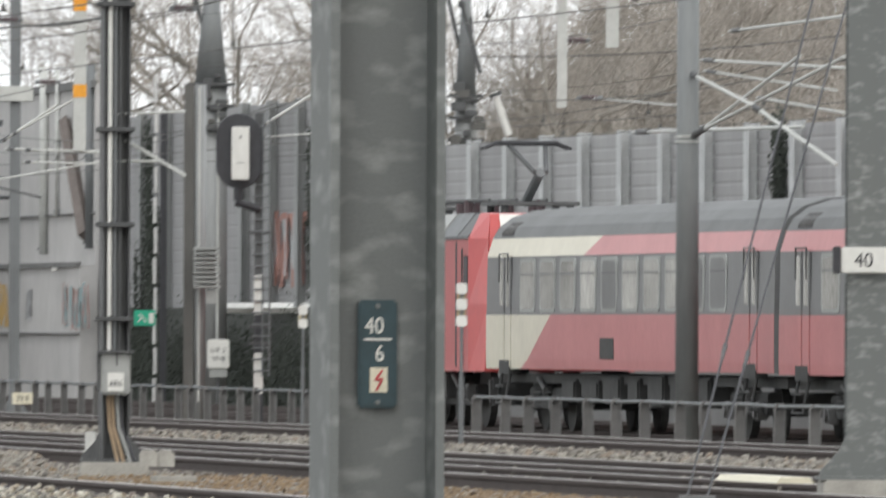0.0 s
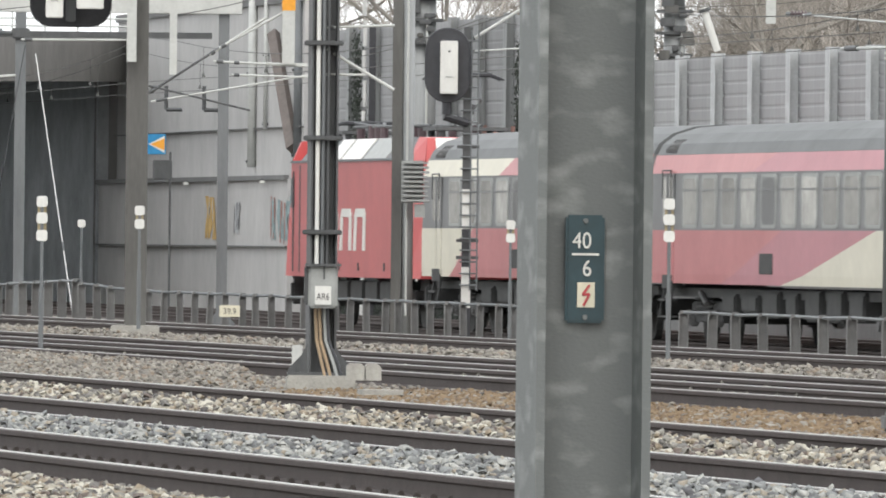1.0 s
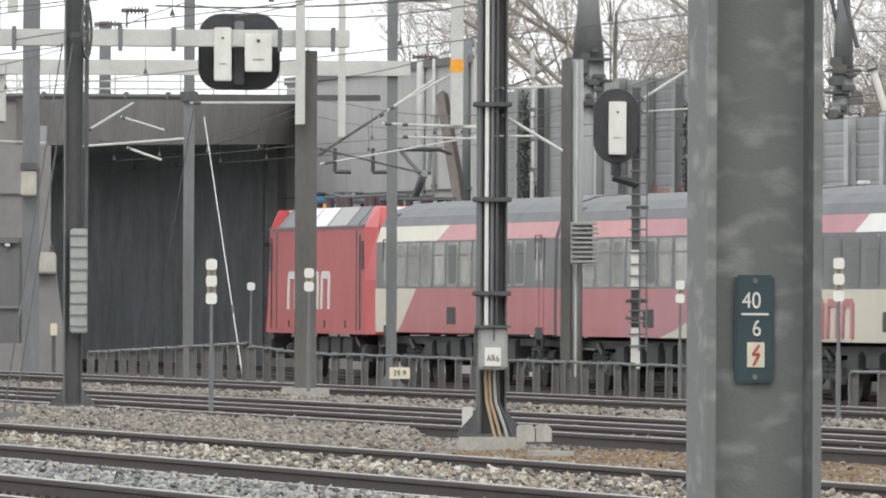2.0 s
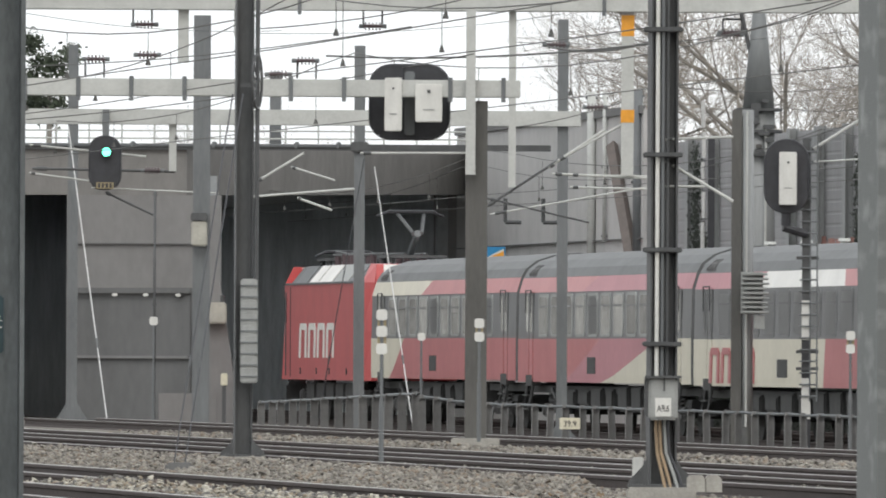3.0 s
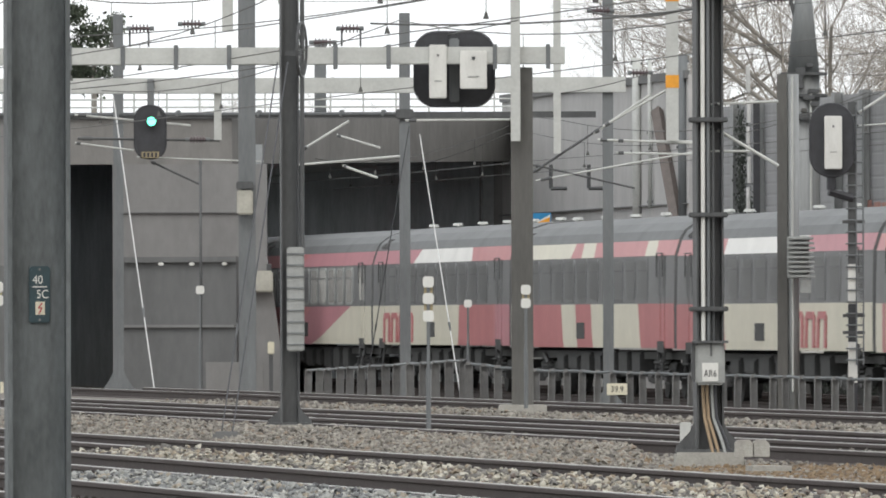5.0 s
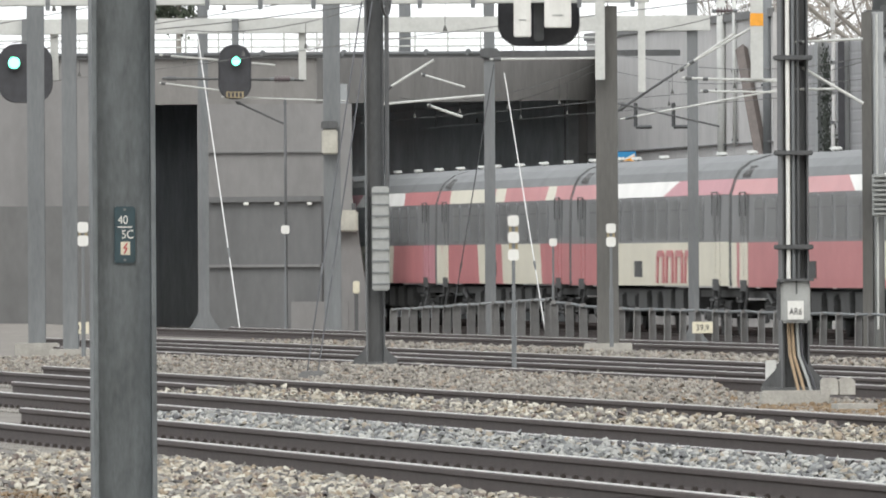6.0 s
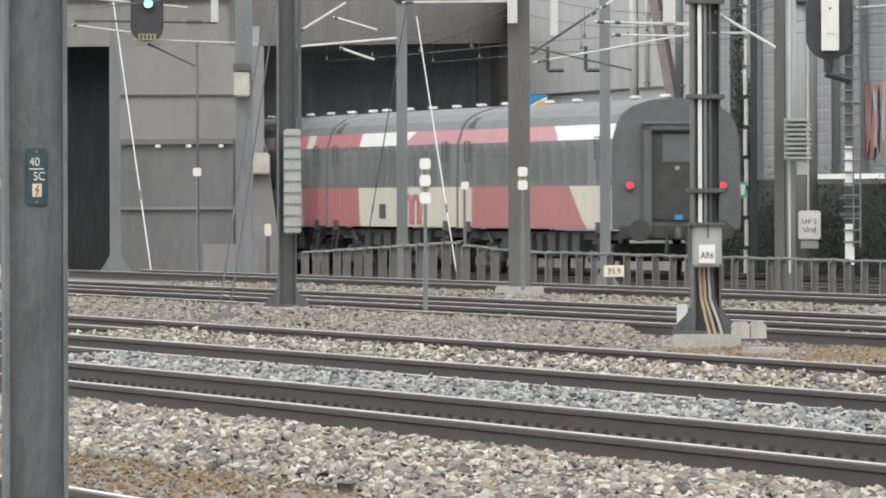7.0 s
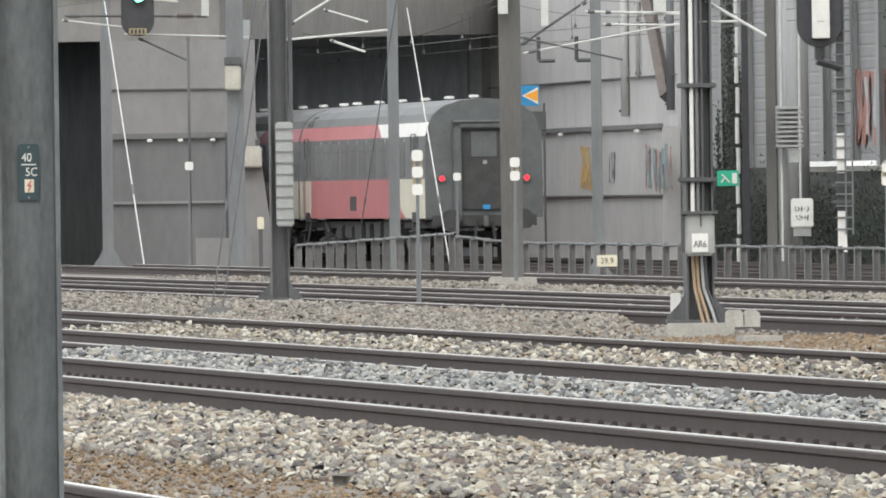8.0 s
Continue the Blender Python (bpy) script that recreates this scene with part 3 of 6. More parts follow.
    lettering(body, 4.9, 1.98, 0.86, 7.6, LETTER)
    # roof gear: busbars, insulators, two pantographs
    for x, up in ((-6.3, True), (6.3, False)):
        frame_bm = B()
        box(frame_bm, (x, 0, 4.02), (1.7, 1.5, 0.07))
        for sx in (-0.7, 0.7):
            for sy in (-0.6, 0.6):
                tube(frame_bm, (x + sx, sy, 3.80), (x + sx, sy, 4.02), 0.07, seg=8)
        base = part("pantograph_base", frame_bm, DARK_STEEL, c)
        knee, head = ((x - 1.0, 4.58), (x + 0.45, 5.12)) if up else ((x - 0.9, 4.14), (x + 0.5, 4.22))
        bm = B()
        tube(bm, (x + 0.5, 0, 4.05), (knee[0], 0, knee[1]), 0.09)
        part("lower_arm", bm, GALV_FAR, base)
        bm = B()
        for sy in (-0.35, 0.35):
            tube(bm, (knee[0], sy * 0.3, knee[1]), (head[0], sy, head[1]), 0.05, seg=6)
        part("upper_arm", bm, DARK_STEEL, base)
        bm = B()
        for sx in (-0.2, 0.2):
            tube(bm, (head[0] + sx, -0.55, head[1]), (head[0] + sx, 0.55, head[1]), 0.045, seg=6)
            for sy in (-1, 1):
                tube(bm, (head[0] + sx, sy * 0.55, head[1]), (head[0] + sx, sy * 0.80, head[1] - 0.10), 0.025, seg=6)
        part("contact_head", bm, BLACK, base)
    rnd = random.Random(3)
    for k in range(12):
        bm = B()
        x, y = -4.6 + 0.8 * k, rnd.choice((-0.5, 0.0, 0.55))
        tube(bm, (x, y, 3.82), (x, y, 4.05 + 0.1 * rnd.random()), 0.09, seg=8)
        part("roof_insulator", bm, INSULATOR, roof)
    bm = B()
    for y in (-0.5, 0.05, 0.55):
        tube(bm, (-5.2, y, 4.1), (5.2, y, 4.12), 0.03, seg=6)
    part("busbar", bm, DARK_STEEL, roof)
    return c


loco = locomotive()
coaches = [
    coach("red coach with cream corner and windows painted pale as daylit", [(3.4, 6.3, CREAM), (26, 26, RED)], [(9.3, 10.6, CREAM), (26, 26, RED)], bright=True),
    coach("red and faded pink coach with long cream diagonal", [(7.0, 13.0, RED), (12.9, 21.6, PINK), (26, 26, CREAM)], [(10, 12, RED), (26, 26, PINK)], bright=True),
    coach("cream coach with red end and red emblem", [(16.6, 16.9, CREAM), (23.6, 23.6, RED), (26, 26, PINK)], [(8.0, 9.0, PINK), (19.1, 18.6, TRAIN_WHITE), (26, 26, RED)], logo=(2.2, 6.1, RED)),
    coach("red coach with narrow cream fields", [(1.7, 1.0, CREAM), (8.8, 8.4, RED), (11.0, 10.7, CREAM), (13.5, 13.2, RED), (21.0, 20.6, CREAM), (26, 26, RED)], [(2.6, 2.2, RED), (9.8, 10.2, CREAM), (11.6, 11.4, RED), (13.6, 13.4, CREAM), (21.5, 21.5, RED), (23.2, 23.0, CREAM), (26, 26, RED)]),
    coach("red and cream coach with red emblem", [(6.9, 6.6, RED), (26, 26, CREAM)], [(6.6, 6.6, RED), (15.6, 17.6, TRAIN_WHITE), (26, 26, PINK)], logo=(14.6, 6.0, RED)),
    coach("rear red coach with cream tail and dark end wall", [(0.8, 0.8, CREAM), (22.2, 19.2, RED), (26, 26, CREAM)], [(17.4, 16.0, RED), (26, 26, TRAIN_WHITE)], last=True),
]

# the curved line that the train follows
LINE_Z = -0.29


def line_x(y):
    return 0.895 - 0.1266 * (y - 347) + 0.000045 * (y - 347) ** 2


def line_z(y):
    """The line falls gently towards the near end of the yard."""
    return LINE_Z - 0.0008 * max(0.0, 346.0 - y)


def edge_x(y):
    """Line of the retaining walls and barriers beside the railway."""
    return 1.72 - 0.137 * (y - 347) + 0.000225 * ((y - 334.5) ** 2 - 156)


LY = np.linspace(20, 720, 7001)
LX = line_x(LY)
LS = np.concatenate([[0], np.cumsum(np.hypot(np.diff(LX), np.diff(LY)))])


def on_line(s):
    return float(np.interp(s, LS, LX)), float(np.interp(s, LS, LY))


SPEED = 30.91
TAIL_END = float(np.interp(346.3, LY, LS))
PITCH = 26.4


def train_rows(offset, wheelbase):
    rows = []
    for k in range(17):
        t = k * 0.5
        s = TAIL_END + SPEED * (t - 8.0) + offset
        a, b = on_line(s - wheelbase / 2), on_line(s + wheelbase / 2)
        rows.append((t, pose((a[0] + b[0]) / 2, (a[1] + b[1]) / 2, line_z((a[1] + b[1]) / 2), 0, 0, math.degrees(math.atan2(b[1] - a[1], b[0] - a[0])))))
    return rows


def motions():
    for i, c in enumerate(coaches):
        walk(c, train_rows((5 - i) * PITCH + 13.0, 18.4))
    walk(loco, train_rows(6 * PITCH + 9.4, 10.2))


# ---- the train's own line and the one beside it ----
def curved_track(name, shift, y_lo, y_hi):
    t = thing(name, "ballasted railway track curving into a tunnel", "railway track", kind="structure")
    for side in (-0.7525, 0.7525):
        bm = B()
        out = rail_outline()
        prev = None
        ys = np.arange(y_lo, y_hi, 6.0)
        for y in ys:
            x = line_x(y) + shift + side
            ring = [bm.verts.new((x + px, y, line_z(y) + pz)) for px, pz in out]
            if prev:
                for i in range(len(ring)):
                    bm.faces.new((prev[i], prev[(i + 1) % len(ring)], ring[(i + 1) % len(ring)], ring[i]))
            prev = ring
        bmesh.ops.recalc_face_normals(bm, faces=bm.faces)
        part("rail", bm, RAIL, t)
    return t


curved_track("tunnel_track", 0.0, 60, 620)
curved_track("tunnel_track", 4.0, 150, 620)


# ---- walls, portals ----
def wall(name, pts, z0, z1, thick, material, label, side=1, rise=0.0):
    """A standing wall along a plan line, thickness to the far side; rise lifts its last end."""
    bm = B()
    back = []
    for i, (x, y) in enumerate(pts):
        (xa, ya), (xb, yb) = pts[max(i - 1, 0)], pts[min(i + 1, len(pts) - 1)]
        d = Vector((xb - xa, yb - ya, 0)).normalized()
        back.append((x - d.y * thick * side, y + d.x * thick * side))
    prism(bm, [tuple(p) for p in pts] + back[::-1], "z", z0, z1)
    for v in bm.verts:
        v.co.z += rise if v.co.y > pts[-1][1] - 1 else 0.0
    return tagged(part(name, bm, material), label, "wall", kind="structure")


FRONT = 376.0


def bore(y, k):
    """Plan lines of the two bores: 0 the main bore's near wall, 1 the pier's other side, 2 the second bore's far wall, 3 the main bore's right wall."""
    if k == 1:
        return line_x(FRONT) - 6.10 - 0.022 * (y - FRONT)
    return line_x(y) - 2.10 - (0.0, 4.0, 6.55, -9.1)[k]


LINTEL, PARAPET = 5.45, 6.71
# widths of the unseen roof slots, added to brighten the two bores
LIGHT_GAP, LIGHT_GAP_LEFT = 3.0, 0.9
deep = [FRONT, 383.0, 390.0, 397.0, 404.0] + list(np.linspace(420, FRONT + 230, 11))


def roof_right(y):
    """Right edge of the tunnel roof: the mouth is cut at a slant."""
    k = (y - FRONT) / (404.0 - FRONT)
    return bore(y, 3) + 1 if k >= 1 else bore(FRONT, 0) - 0.9 + k * (edge_x(404) + 7.2 - bore(FRONT, 0) + 0.9)

x0, x1, x2 = bore(FRONT, 0), bore(FRONT, 1), bore(FRONT, 2)
wall("wall_pier", [(x1, FRONT), (x0, FRONT)], -0.9, LINTEL, 1.0, CONCRETE, "weathered grey concrete pier between two tunnel mouths")
wall("wall_lintel", [(x0 - 0.9, FRONT - 0.02), (edge_x(404) + 7.2, 404.0)], LINTEL, PARAPET, 1.5, CONCRETE_LINTEL, "stained concrete lintel above the tunnel mouth", rise=0.37)
wall("wall_lintel_left", [(x2 - 0.2, FRONT), (x0 - 0.9, FRONT)], LINTEL, PARAPET, 1.5, CONCRETE_LINTEL, "concrete lintel above the second tunnel mouth")
wall("wall_left", [(x2 - 60, FRONT), (x2, FRONT)], -0.9, PARAPET, 1.5, CONCRETE, "grey concrete retaining wall")
for k, nm in ((0, "wall_bore"), (1, "wall_bore_pier"), (2, "wall_bore_left"), (3, "wall_bore_right")):
    wall(nm, [(bore(y, k), y) for y in (deep[4:] if k == 3 else [FRONT + 1.0] + deep[1:5] + [414.0] if k == 1 else [FRONT + 1.0] + deep[1:])], -0.9, LINTEL + 0.52, 0.3, LINING, "dark sooty tunnel wall", -1 if k in (1, 3) else 1)
bm = B()
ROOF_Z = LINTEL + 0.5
# roof slabs with an added, unseen slot above each bore that lets daylight in
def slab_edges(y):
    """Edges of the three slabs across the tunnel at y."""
    w, v = (0.5 * LIGHT_GAP, 0.5 * LIGHT_GAP_LEFT) if y > 385 else (0.0, 0.0)
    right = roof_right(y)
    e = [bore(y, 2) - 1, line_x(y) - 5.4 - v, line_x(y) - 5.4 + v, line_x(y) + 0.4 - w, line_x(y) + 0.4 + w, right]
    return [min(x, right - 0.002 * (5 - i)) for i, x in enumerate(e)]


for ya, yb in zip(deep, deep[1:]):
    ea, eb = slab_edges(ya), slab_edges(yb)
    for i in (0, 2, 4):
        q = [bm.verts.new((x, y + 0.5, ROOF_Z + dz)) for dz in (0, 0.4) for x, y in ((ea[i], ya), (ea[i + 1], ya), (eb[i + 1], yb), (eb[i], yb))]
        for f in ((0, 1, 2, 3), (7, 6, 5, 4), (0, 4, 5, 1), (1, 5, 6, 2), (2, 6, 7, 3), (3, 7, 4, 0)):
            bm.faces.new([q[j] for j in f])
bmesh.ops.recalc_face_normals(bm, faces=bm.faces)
tagged(part("tunnel_ceiling", bm, LINING), "dark sooty tunnel roof with added unseen daylight slots", "ceiling", kind="structure")
wall("wall_tunnel_end", [(bore(deep[-1], 2) - 2, deep[-1]), (bore(deep[-1], 3) + 2, deep[-1])], -0.9, LINTEL + 1, 0.5, LINING, "dark end of the tunnel")

wall("wall_mouth_return", [(bore(404, 3) - 0.1, 404.4), (edge_x(404) + 7.4, 404.4)], -0.9, 7.2, 0.4, CONCRETE, "grey concrete return at the edge of the tunnel mouth")

# retaining wall along the line, from the mouth towards the yard
wy = [404, 396, 388, 380, 372, 366, 364.3]
wing = [(edge_x(y) + 6.4, y) for y in wy]
wall("wall_wing", wing, -0.9, 7.55, 0.4, CONCRETE_HAZED, "tall concrete retaining wall beside the line, paled for haze", 1)
low = [(edge_x(y) + 5.9, y) for y in wy[:-1] + [363.5]]
wall("wall_plinth", low, -0.9, 2.98, 0.45, CONCRETE_HAZED, "lower projecting concrete wall with panel joints", 1)


# coping, joints, small lamps
def along(pts, k, off=0.0):
    """Point at fraction k of a plan line, moved off to the yard side."""
    i = min(int(k * (len(pts) - 1)), len(pts) - 2)
    f = k * (len(pts) - 1) - i
    (xa_, ya_), (xb_, yb_) = pts[i], pts[i + 1]
    d = Vector((xb_ - xa_, yb_ - ya_, 0)).normalized()
    return xa_ + (xb_ - xa_) * f + d.y * off, ya_ + (yb_ - ya_) * f - d.x * off



# ---- noise barrier beside the line ----
def barrier(name, y_lo, y_hi, z0, z1, label, post=None, deep=0.007):
    """Corrugated panels between steel posts, 4 m apart, parallel to the line."""
    t = thing(name, label, "noise barrier", kind="structure")
    ys = np.arange(y_lo, y_hi, 3.97)
    for i, y in enumerate(ys):
        xa_, xb_ = edge_x(y) + 6.6, edge_x(y + 3.97) + 6.6
        rz = math.atan2(3.97, xb_ - xa_)
        c = Vector(((xa_ + xb_) / 2, y + 1.985, 0))
        bm = B()
        n = int((z1 - z0) / 0.27)
        h = (z1 - z0) / n
        prof = [(0.0, z0)]
        for k in range(n):
            zz = z0 + k * h
            prof += [(0.0, zz), (-deep, zz + 0.03), (-deep, zz + h - 0.06), (0.0, zz + h - 0.03)]
        prof += [(0.0, z1), (0.1, z1), (0.1, z0)]
        prism(bm, [(-py, pz) for py, pz in prof[1:]], "x", -1.95, 1.95)
        p = part("panel", bm, BARRIER, t)
        p.matrix_basis = Matrix.Translation(c) @ Matrix.Rotation(rz, 4, "Z")
        bm = B()
        prism(bm, hsection(0.44, 0.24, 0.022, 0.02), "z", z0, z1 + 0.06)
        q = part("post", bm, post or BARRIER_POST, t)
        q.matrix_basis = Matrix.Translation((xa_ - 0.10, y, 0)) @ Matrix.Rotation(rz, 4, "Z")
    return t


barrier("barrier_right", 232.0, 321.0, 1.6, 5.42, "grey corrugated noise barrier with pale steel posts")
barrier("barrier_left", 321.0, 364.0, 1.9, 6.65, "tall grey corrugated noise barrier with graffiti", PALE_COLUMN, 0.006)
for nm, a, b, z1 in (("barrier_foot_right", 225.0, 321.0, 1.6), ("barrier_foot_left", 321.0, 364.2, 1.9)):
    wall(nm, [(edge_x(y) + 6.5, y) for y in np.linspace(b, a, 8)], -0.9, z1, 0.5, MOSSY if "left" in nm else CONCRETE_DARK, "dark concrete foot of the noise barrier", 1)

# ---- open tracks ----
open_track("open_track", 45.4, 30, 82)
open_track("open_track", 90.2, 40, 135)
open_track("open_track", 111.9, 50, 165)
open_track("open_track", 133.3, 60, 190)
open_track("open_track", 179.0, 90, 240, False)
open_track("open_track", 198.5, 110, 262, False)
open_track("open_track", 244.0, 150, 300, False)


# ---- masts ----
def mast(label, x, y, z0, z1, w, d, deg, material, base=True, foot=0.0):
    m = thing("catenary_mast", label, "catenary mast", (x, y, 0), group="catenary masts")
    bm = B()
    prism(bm, turned(hsection(w, d, 0.02, 0.015), deg), "z", z0 - 0.02, z1)
    part("post", bm, material, m)
    if foot:
        bm = B()
        for sx in (-1, 1):
            prism(bm, [(sx * w / 2, z0 + foot * 0.76), (sx * w / 2, z0), (sx * (w / 2 + foot * 0.45), z0), (sx * (w / 2 + foot * 0.45), z0 + 0.07), (sx * (w / 2 + foot * 0.15), z0 + foot * 0.48)], "y", -d / 2 - 0.01, -d / 2 + 0.015)
            box(bm, (sx * (w / 2 + foot * 0.38), -d / 2 - 0.03, z0 + 0.03), (0.07, 0.07, 0.09))
        box(bm, (0, 0, z0 + 0.015), (w + foot * 0.95, d + 0.3, 0.03))
        part("foot_gusset", bm, material, m)
    if base:
        bm = B()
        box(bm, (0, 0, z0 - 0.4), (w + 0.42, d + 0.6, 0.8), bevel=0.02)
        part("footing", bm, CONCRETE_BASE, m)
    return m


m406 = mast("galvanised steel mast with enamel number plate", 1.16, 32.5, -0.3, 7.5, 0.27, 0.26, 98, GALV)
m405 = mast("grey steel mast with small enamel plate", -1.78, 62, -0.3, 8.5, 0.27, 0.27, 95, GALV_DARK)
mAR = mast("dark steel mast carrying cables and a grey cabinet", 2.60, 148, 0.01, 9.5, 0.28, 0.28, 97, DARK_STEEL, foot=0.42)
mast("dark steel mast with a ribbed cable box", -2.17, 192, -0.01, 6.49, 0.24, 0.24, 95, DARK_STEEL, foot=0.35)
mast("slender weathered grey steel mast", -1.12, 335, -0.5, 8.48, 0.25, 0.25, 0, GALV_FAR)
mast("thick grey steel mast of the signal gantry", 1.08, 228, 0.04, 5.34, 0.34, 0.34, 0, MAST_BROWN)
mast("slender weathered grey steel mast", 3.20, 300, -0.45, 8.30, 0.22, 0.22, 0, GALV_FAR, foot=0.5)
rm = mast("thick round grey steel mast", 13.25, 232, -0.4, 0.0, 0.2, 0.2, 20, GALV_FAR)
bm = B()
tube(bm, (0, 0, -0.45), (0, 0, 8.2), 0.19, 0.17, seg=24)
part("column", bm, PALE_GREY, rm, smooth=True)
for zz in (4.42, 4.50):
    bm = B()
    tube(bm, (0, 0, zz - 0.02), (0, 0, zz + 0.02), 0.2, seg=24)
    part("collar", bm, BEAM, rm)
mast("heavy grey steel mast with white number sign", 8.48, 122, 0.12, 8.5, 0.34, 0.34, 0, GALV, foot=0.5)
mast("slender grey mast by the tunnel", -7.97, 345, -0.5, 8.68, 0.24, 0.24, 0, GALV_FAR, foot=0.9)



# ---- ballast stones ----
def stones(name, label, material, region, count, lo, hi, seed, zoff=0.0):
    """Loose angular stones scattered over a band of the bed; region gives a plan point or None."""
    rng = np.random.default_rng(seed)
    base = np.array([(-1, -1, -1), (1, -1, -1), (1, 1, -1), (-1, 1, -1), (-1, -1, 1), (1, -1, 1), (1, 1, 1), (-1, 1, 1)], float) * 0.5
    faces = np.array([(4, 5, 6, 7), (0, 1, 5, 4), (1, 2, 6, 5), (2, 3, 7, 6), (3, 0, 4, 7)])
    pts = region(rng, count)
    n = len(pts)
    size = rng.uniform(lo, hi, (n, 1, 1)) * rng.uniform(0.6, 1.3, (n, 1, 3)) * np.array([1.15, 1.15, 0.62])
    v = (base[None] + rng.uniform(-0.27, 0.27, (n, 8, 3))) * size
    ang = rng.uniform(0, 2 * np.pi, (3, n)) * np.array([[1.0], [0.0], [0.0]]) + rng.normal(0, 0.42, (3, n))
    for axis, a in zip(((0, 1), (1, 2), (0, 2)), ang):
        c, s = np.cos(a)[:, None], np.sin(a)[:, None]
        p, q = v[:, :, axis[0]].copy(), v[:, :, axis[1]].copy()
        v[:, :, axis[0]], v[:, :, axis[1]] = p * c - q * s, p * s + q * c
    v += pts[:, None, :]
    f = (faces[None] + 8 * np.arange(n)[:, None, None]).reshape(-1, 4)
    me = bpy.data.meshes.new(name)
    me.vertices.add(8 * n)
    me.vertices.foreach_set("co", v.reshape(-1))
    me.loops.add(4 * len(f))
    me.loops.foreach_set("vertex_index", f.reshape(-1))
    me.polygons.add(len(f))
    me.polygons.foreach_set("loop_start", np.arange(0, 4 * len(f), 4))
    me.polygons.foreach_set("loop_total", np.full(len(f), 4))
    me.update(calc_edges=True)
    me.materials.append(material)
    return tagged(new(name, me), label, "ballast", kind="stuff")


def band(y0_lo, y0_hi, y_lo, y_hi, z_lo, z_hi, crown=0.0, tilt=0.0, dip=0.0):
    """Strip between two lines parallel to the open tracks, within the fan of ground that can be overlooked."""
    def region(rng, count):
        y = rng.uniform(y_lo, y_hi, count)
        x = y * rng.uniform(-0.038, 0.078, count)
        k = (y + x / LEAN - y0_lo) / (y0_hi - y0_lo)
        keep = (k > 0) & (k < 1)
        # ragged edges
        keep &= rng.random(count) < np.clip(np.minimum(k, 1 - k) * 14 + 0.25, 0, 1)
        # bare dirt beside the mast footing
        keep &= ~((x > 2.25) & (k > 0.42) & (dip > 0.15) & (rng.random(count) < 0.85))
        x, y, k = x[keep], y[keep], k[keep]
        wave = 0.5 + 0.5 * np.sin(x * 2.1 + np.sin(y * 0.31) * 2) * np.cos(y * 0.17)
        z = z_lo + (z_hi - z_lo) * rng.random(len(x)) ** 1.5 + crown * np.sin(np.pi * k) * (0.6 + 0.4 * wave) + tilt * k
        # lower ground round the mast footing
        z = np.maximum(z - dip * np.clip((x - 1.95) / 0.3, 0, 1), np.minimum(z, -0.15 + 0.02 * rng.random(len(x))))
        return np.stack([x, y, z], 1)
    return region


stones("ballast", "sharp pale grey loose ballast stones", STONE, band(71.0, 89.4, 50, 110, -0.165, -0.11, 0.05), 160000, 0.020, 0.044, 11)
stones("ballast", "rust-brown dirt and small ballast beside the near rail", STONE_RUST, band(55, 74.0, 42, 96, -0.165, -0.14), 66000, 0.010, 0.022, 12)
stones("ballast", "scattered pale stones on the brown dirt", STONE, band(60, 71.8, 42, 92, -0.155, -0.138), 1500, 0.02, 0.04, 10)
stones("ballast", "blue-grey fresh ballast between two tracks", STONE_BLUE, band(101.5, 111.3, 62, 132, -0.15, -0.10, 0.02, 0.115), 130000, 0.020, 0.044, 13)
stones("ballast", "pale grey ballast between two tracks", STONE, band(123, 133.05, 72, 156, -0.15, -0.10, 0.02, 0.14), 130000, 0.020, 0.045, 14)
stones("ballast", "grey-brown ballast shoulder with dust", STONE_DUST, band(144.3, 178.6, 86, 218, -0.16, -0.10, 0.02, 0.085, 0.2), 190000, 0.021, 0.046, 15)
stones("ballast", "brown stained ballast beside the turnout", STONE_RUST, band(156, 177.8, 96, 148, -0.14, -0.08, 0.02, 0.075, 0.14), 60000, 0.02, 0.045, 16)
stones("ballast", "grey ballast between two far tracks", STONE_DUST, band(189.3, 198.2, 96, 240, -0.13, -0.05), 46000, 0.024, 0.05, 26)
stones("ballast", "grey ballast between the far tracks", STONE_DUST, band(209, 243, 110, 262, -0.15, -0.09, 0.06), 66000, 0.028, 0.055, 17)
stones("ballast", "grey ballast before the fence", STONE_DUST, band(256, 300, 140, 300, -0.20, -0.15, 0.0, -0.16), 44000, 0.032, 0.06, 18)
for k, (a, b, z) in enumerate(((91, 100, -0.185), (112.6, 121.8, -0.185), (134, 143.2, -0.16), (180, 188.6, -0.10), (199.5, 208, -0.10))):
    stones("ballast", "ballast between the rails of a track", STONE_DUST, band(a, b, 50, 222, z, z + 0.04), 22000, 0.02, 0.04, 20 + k)


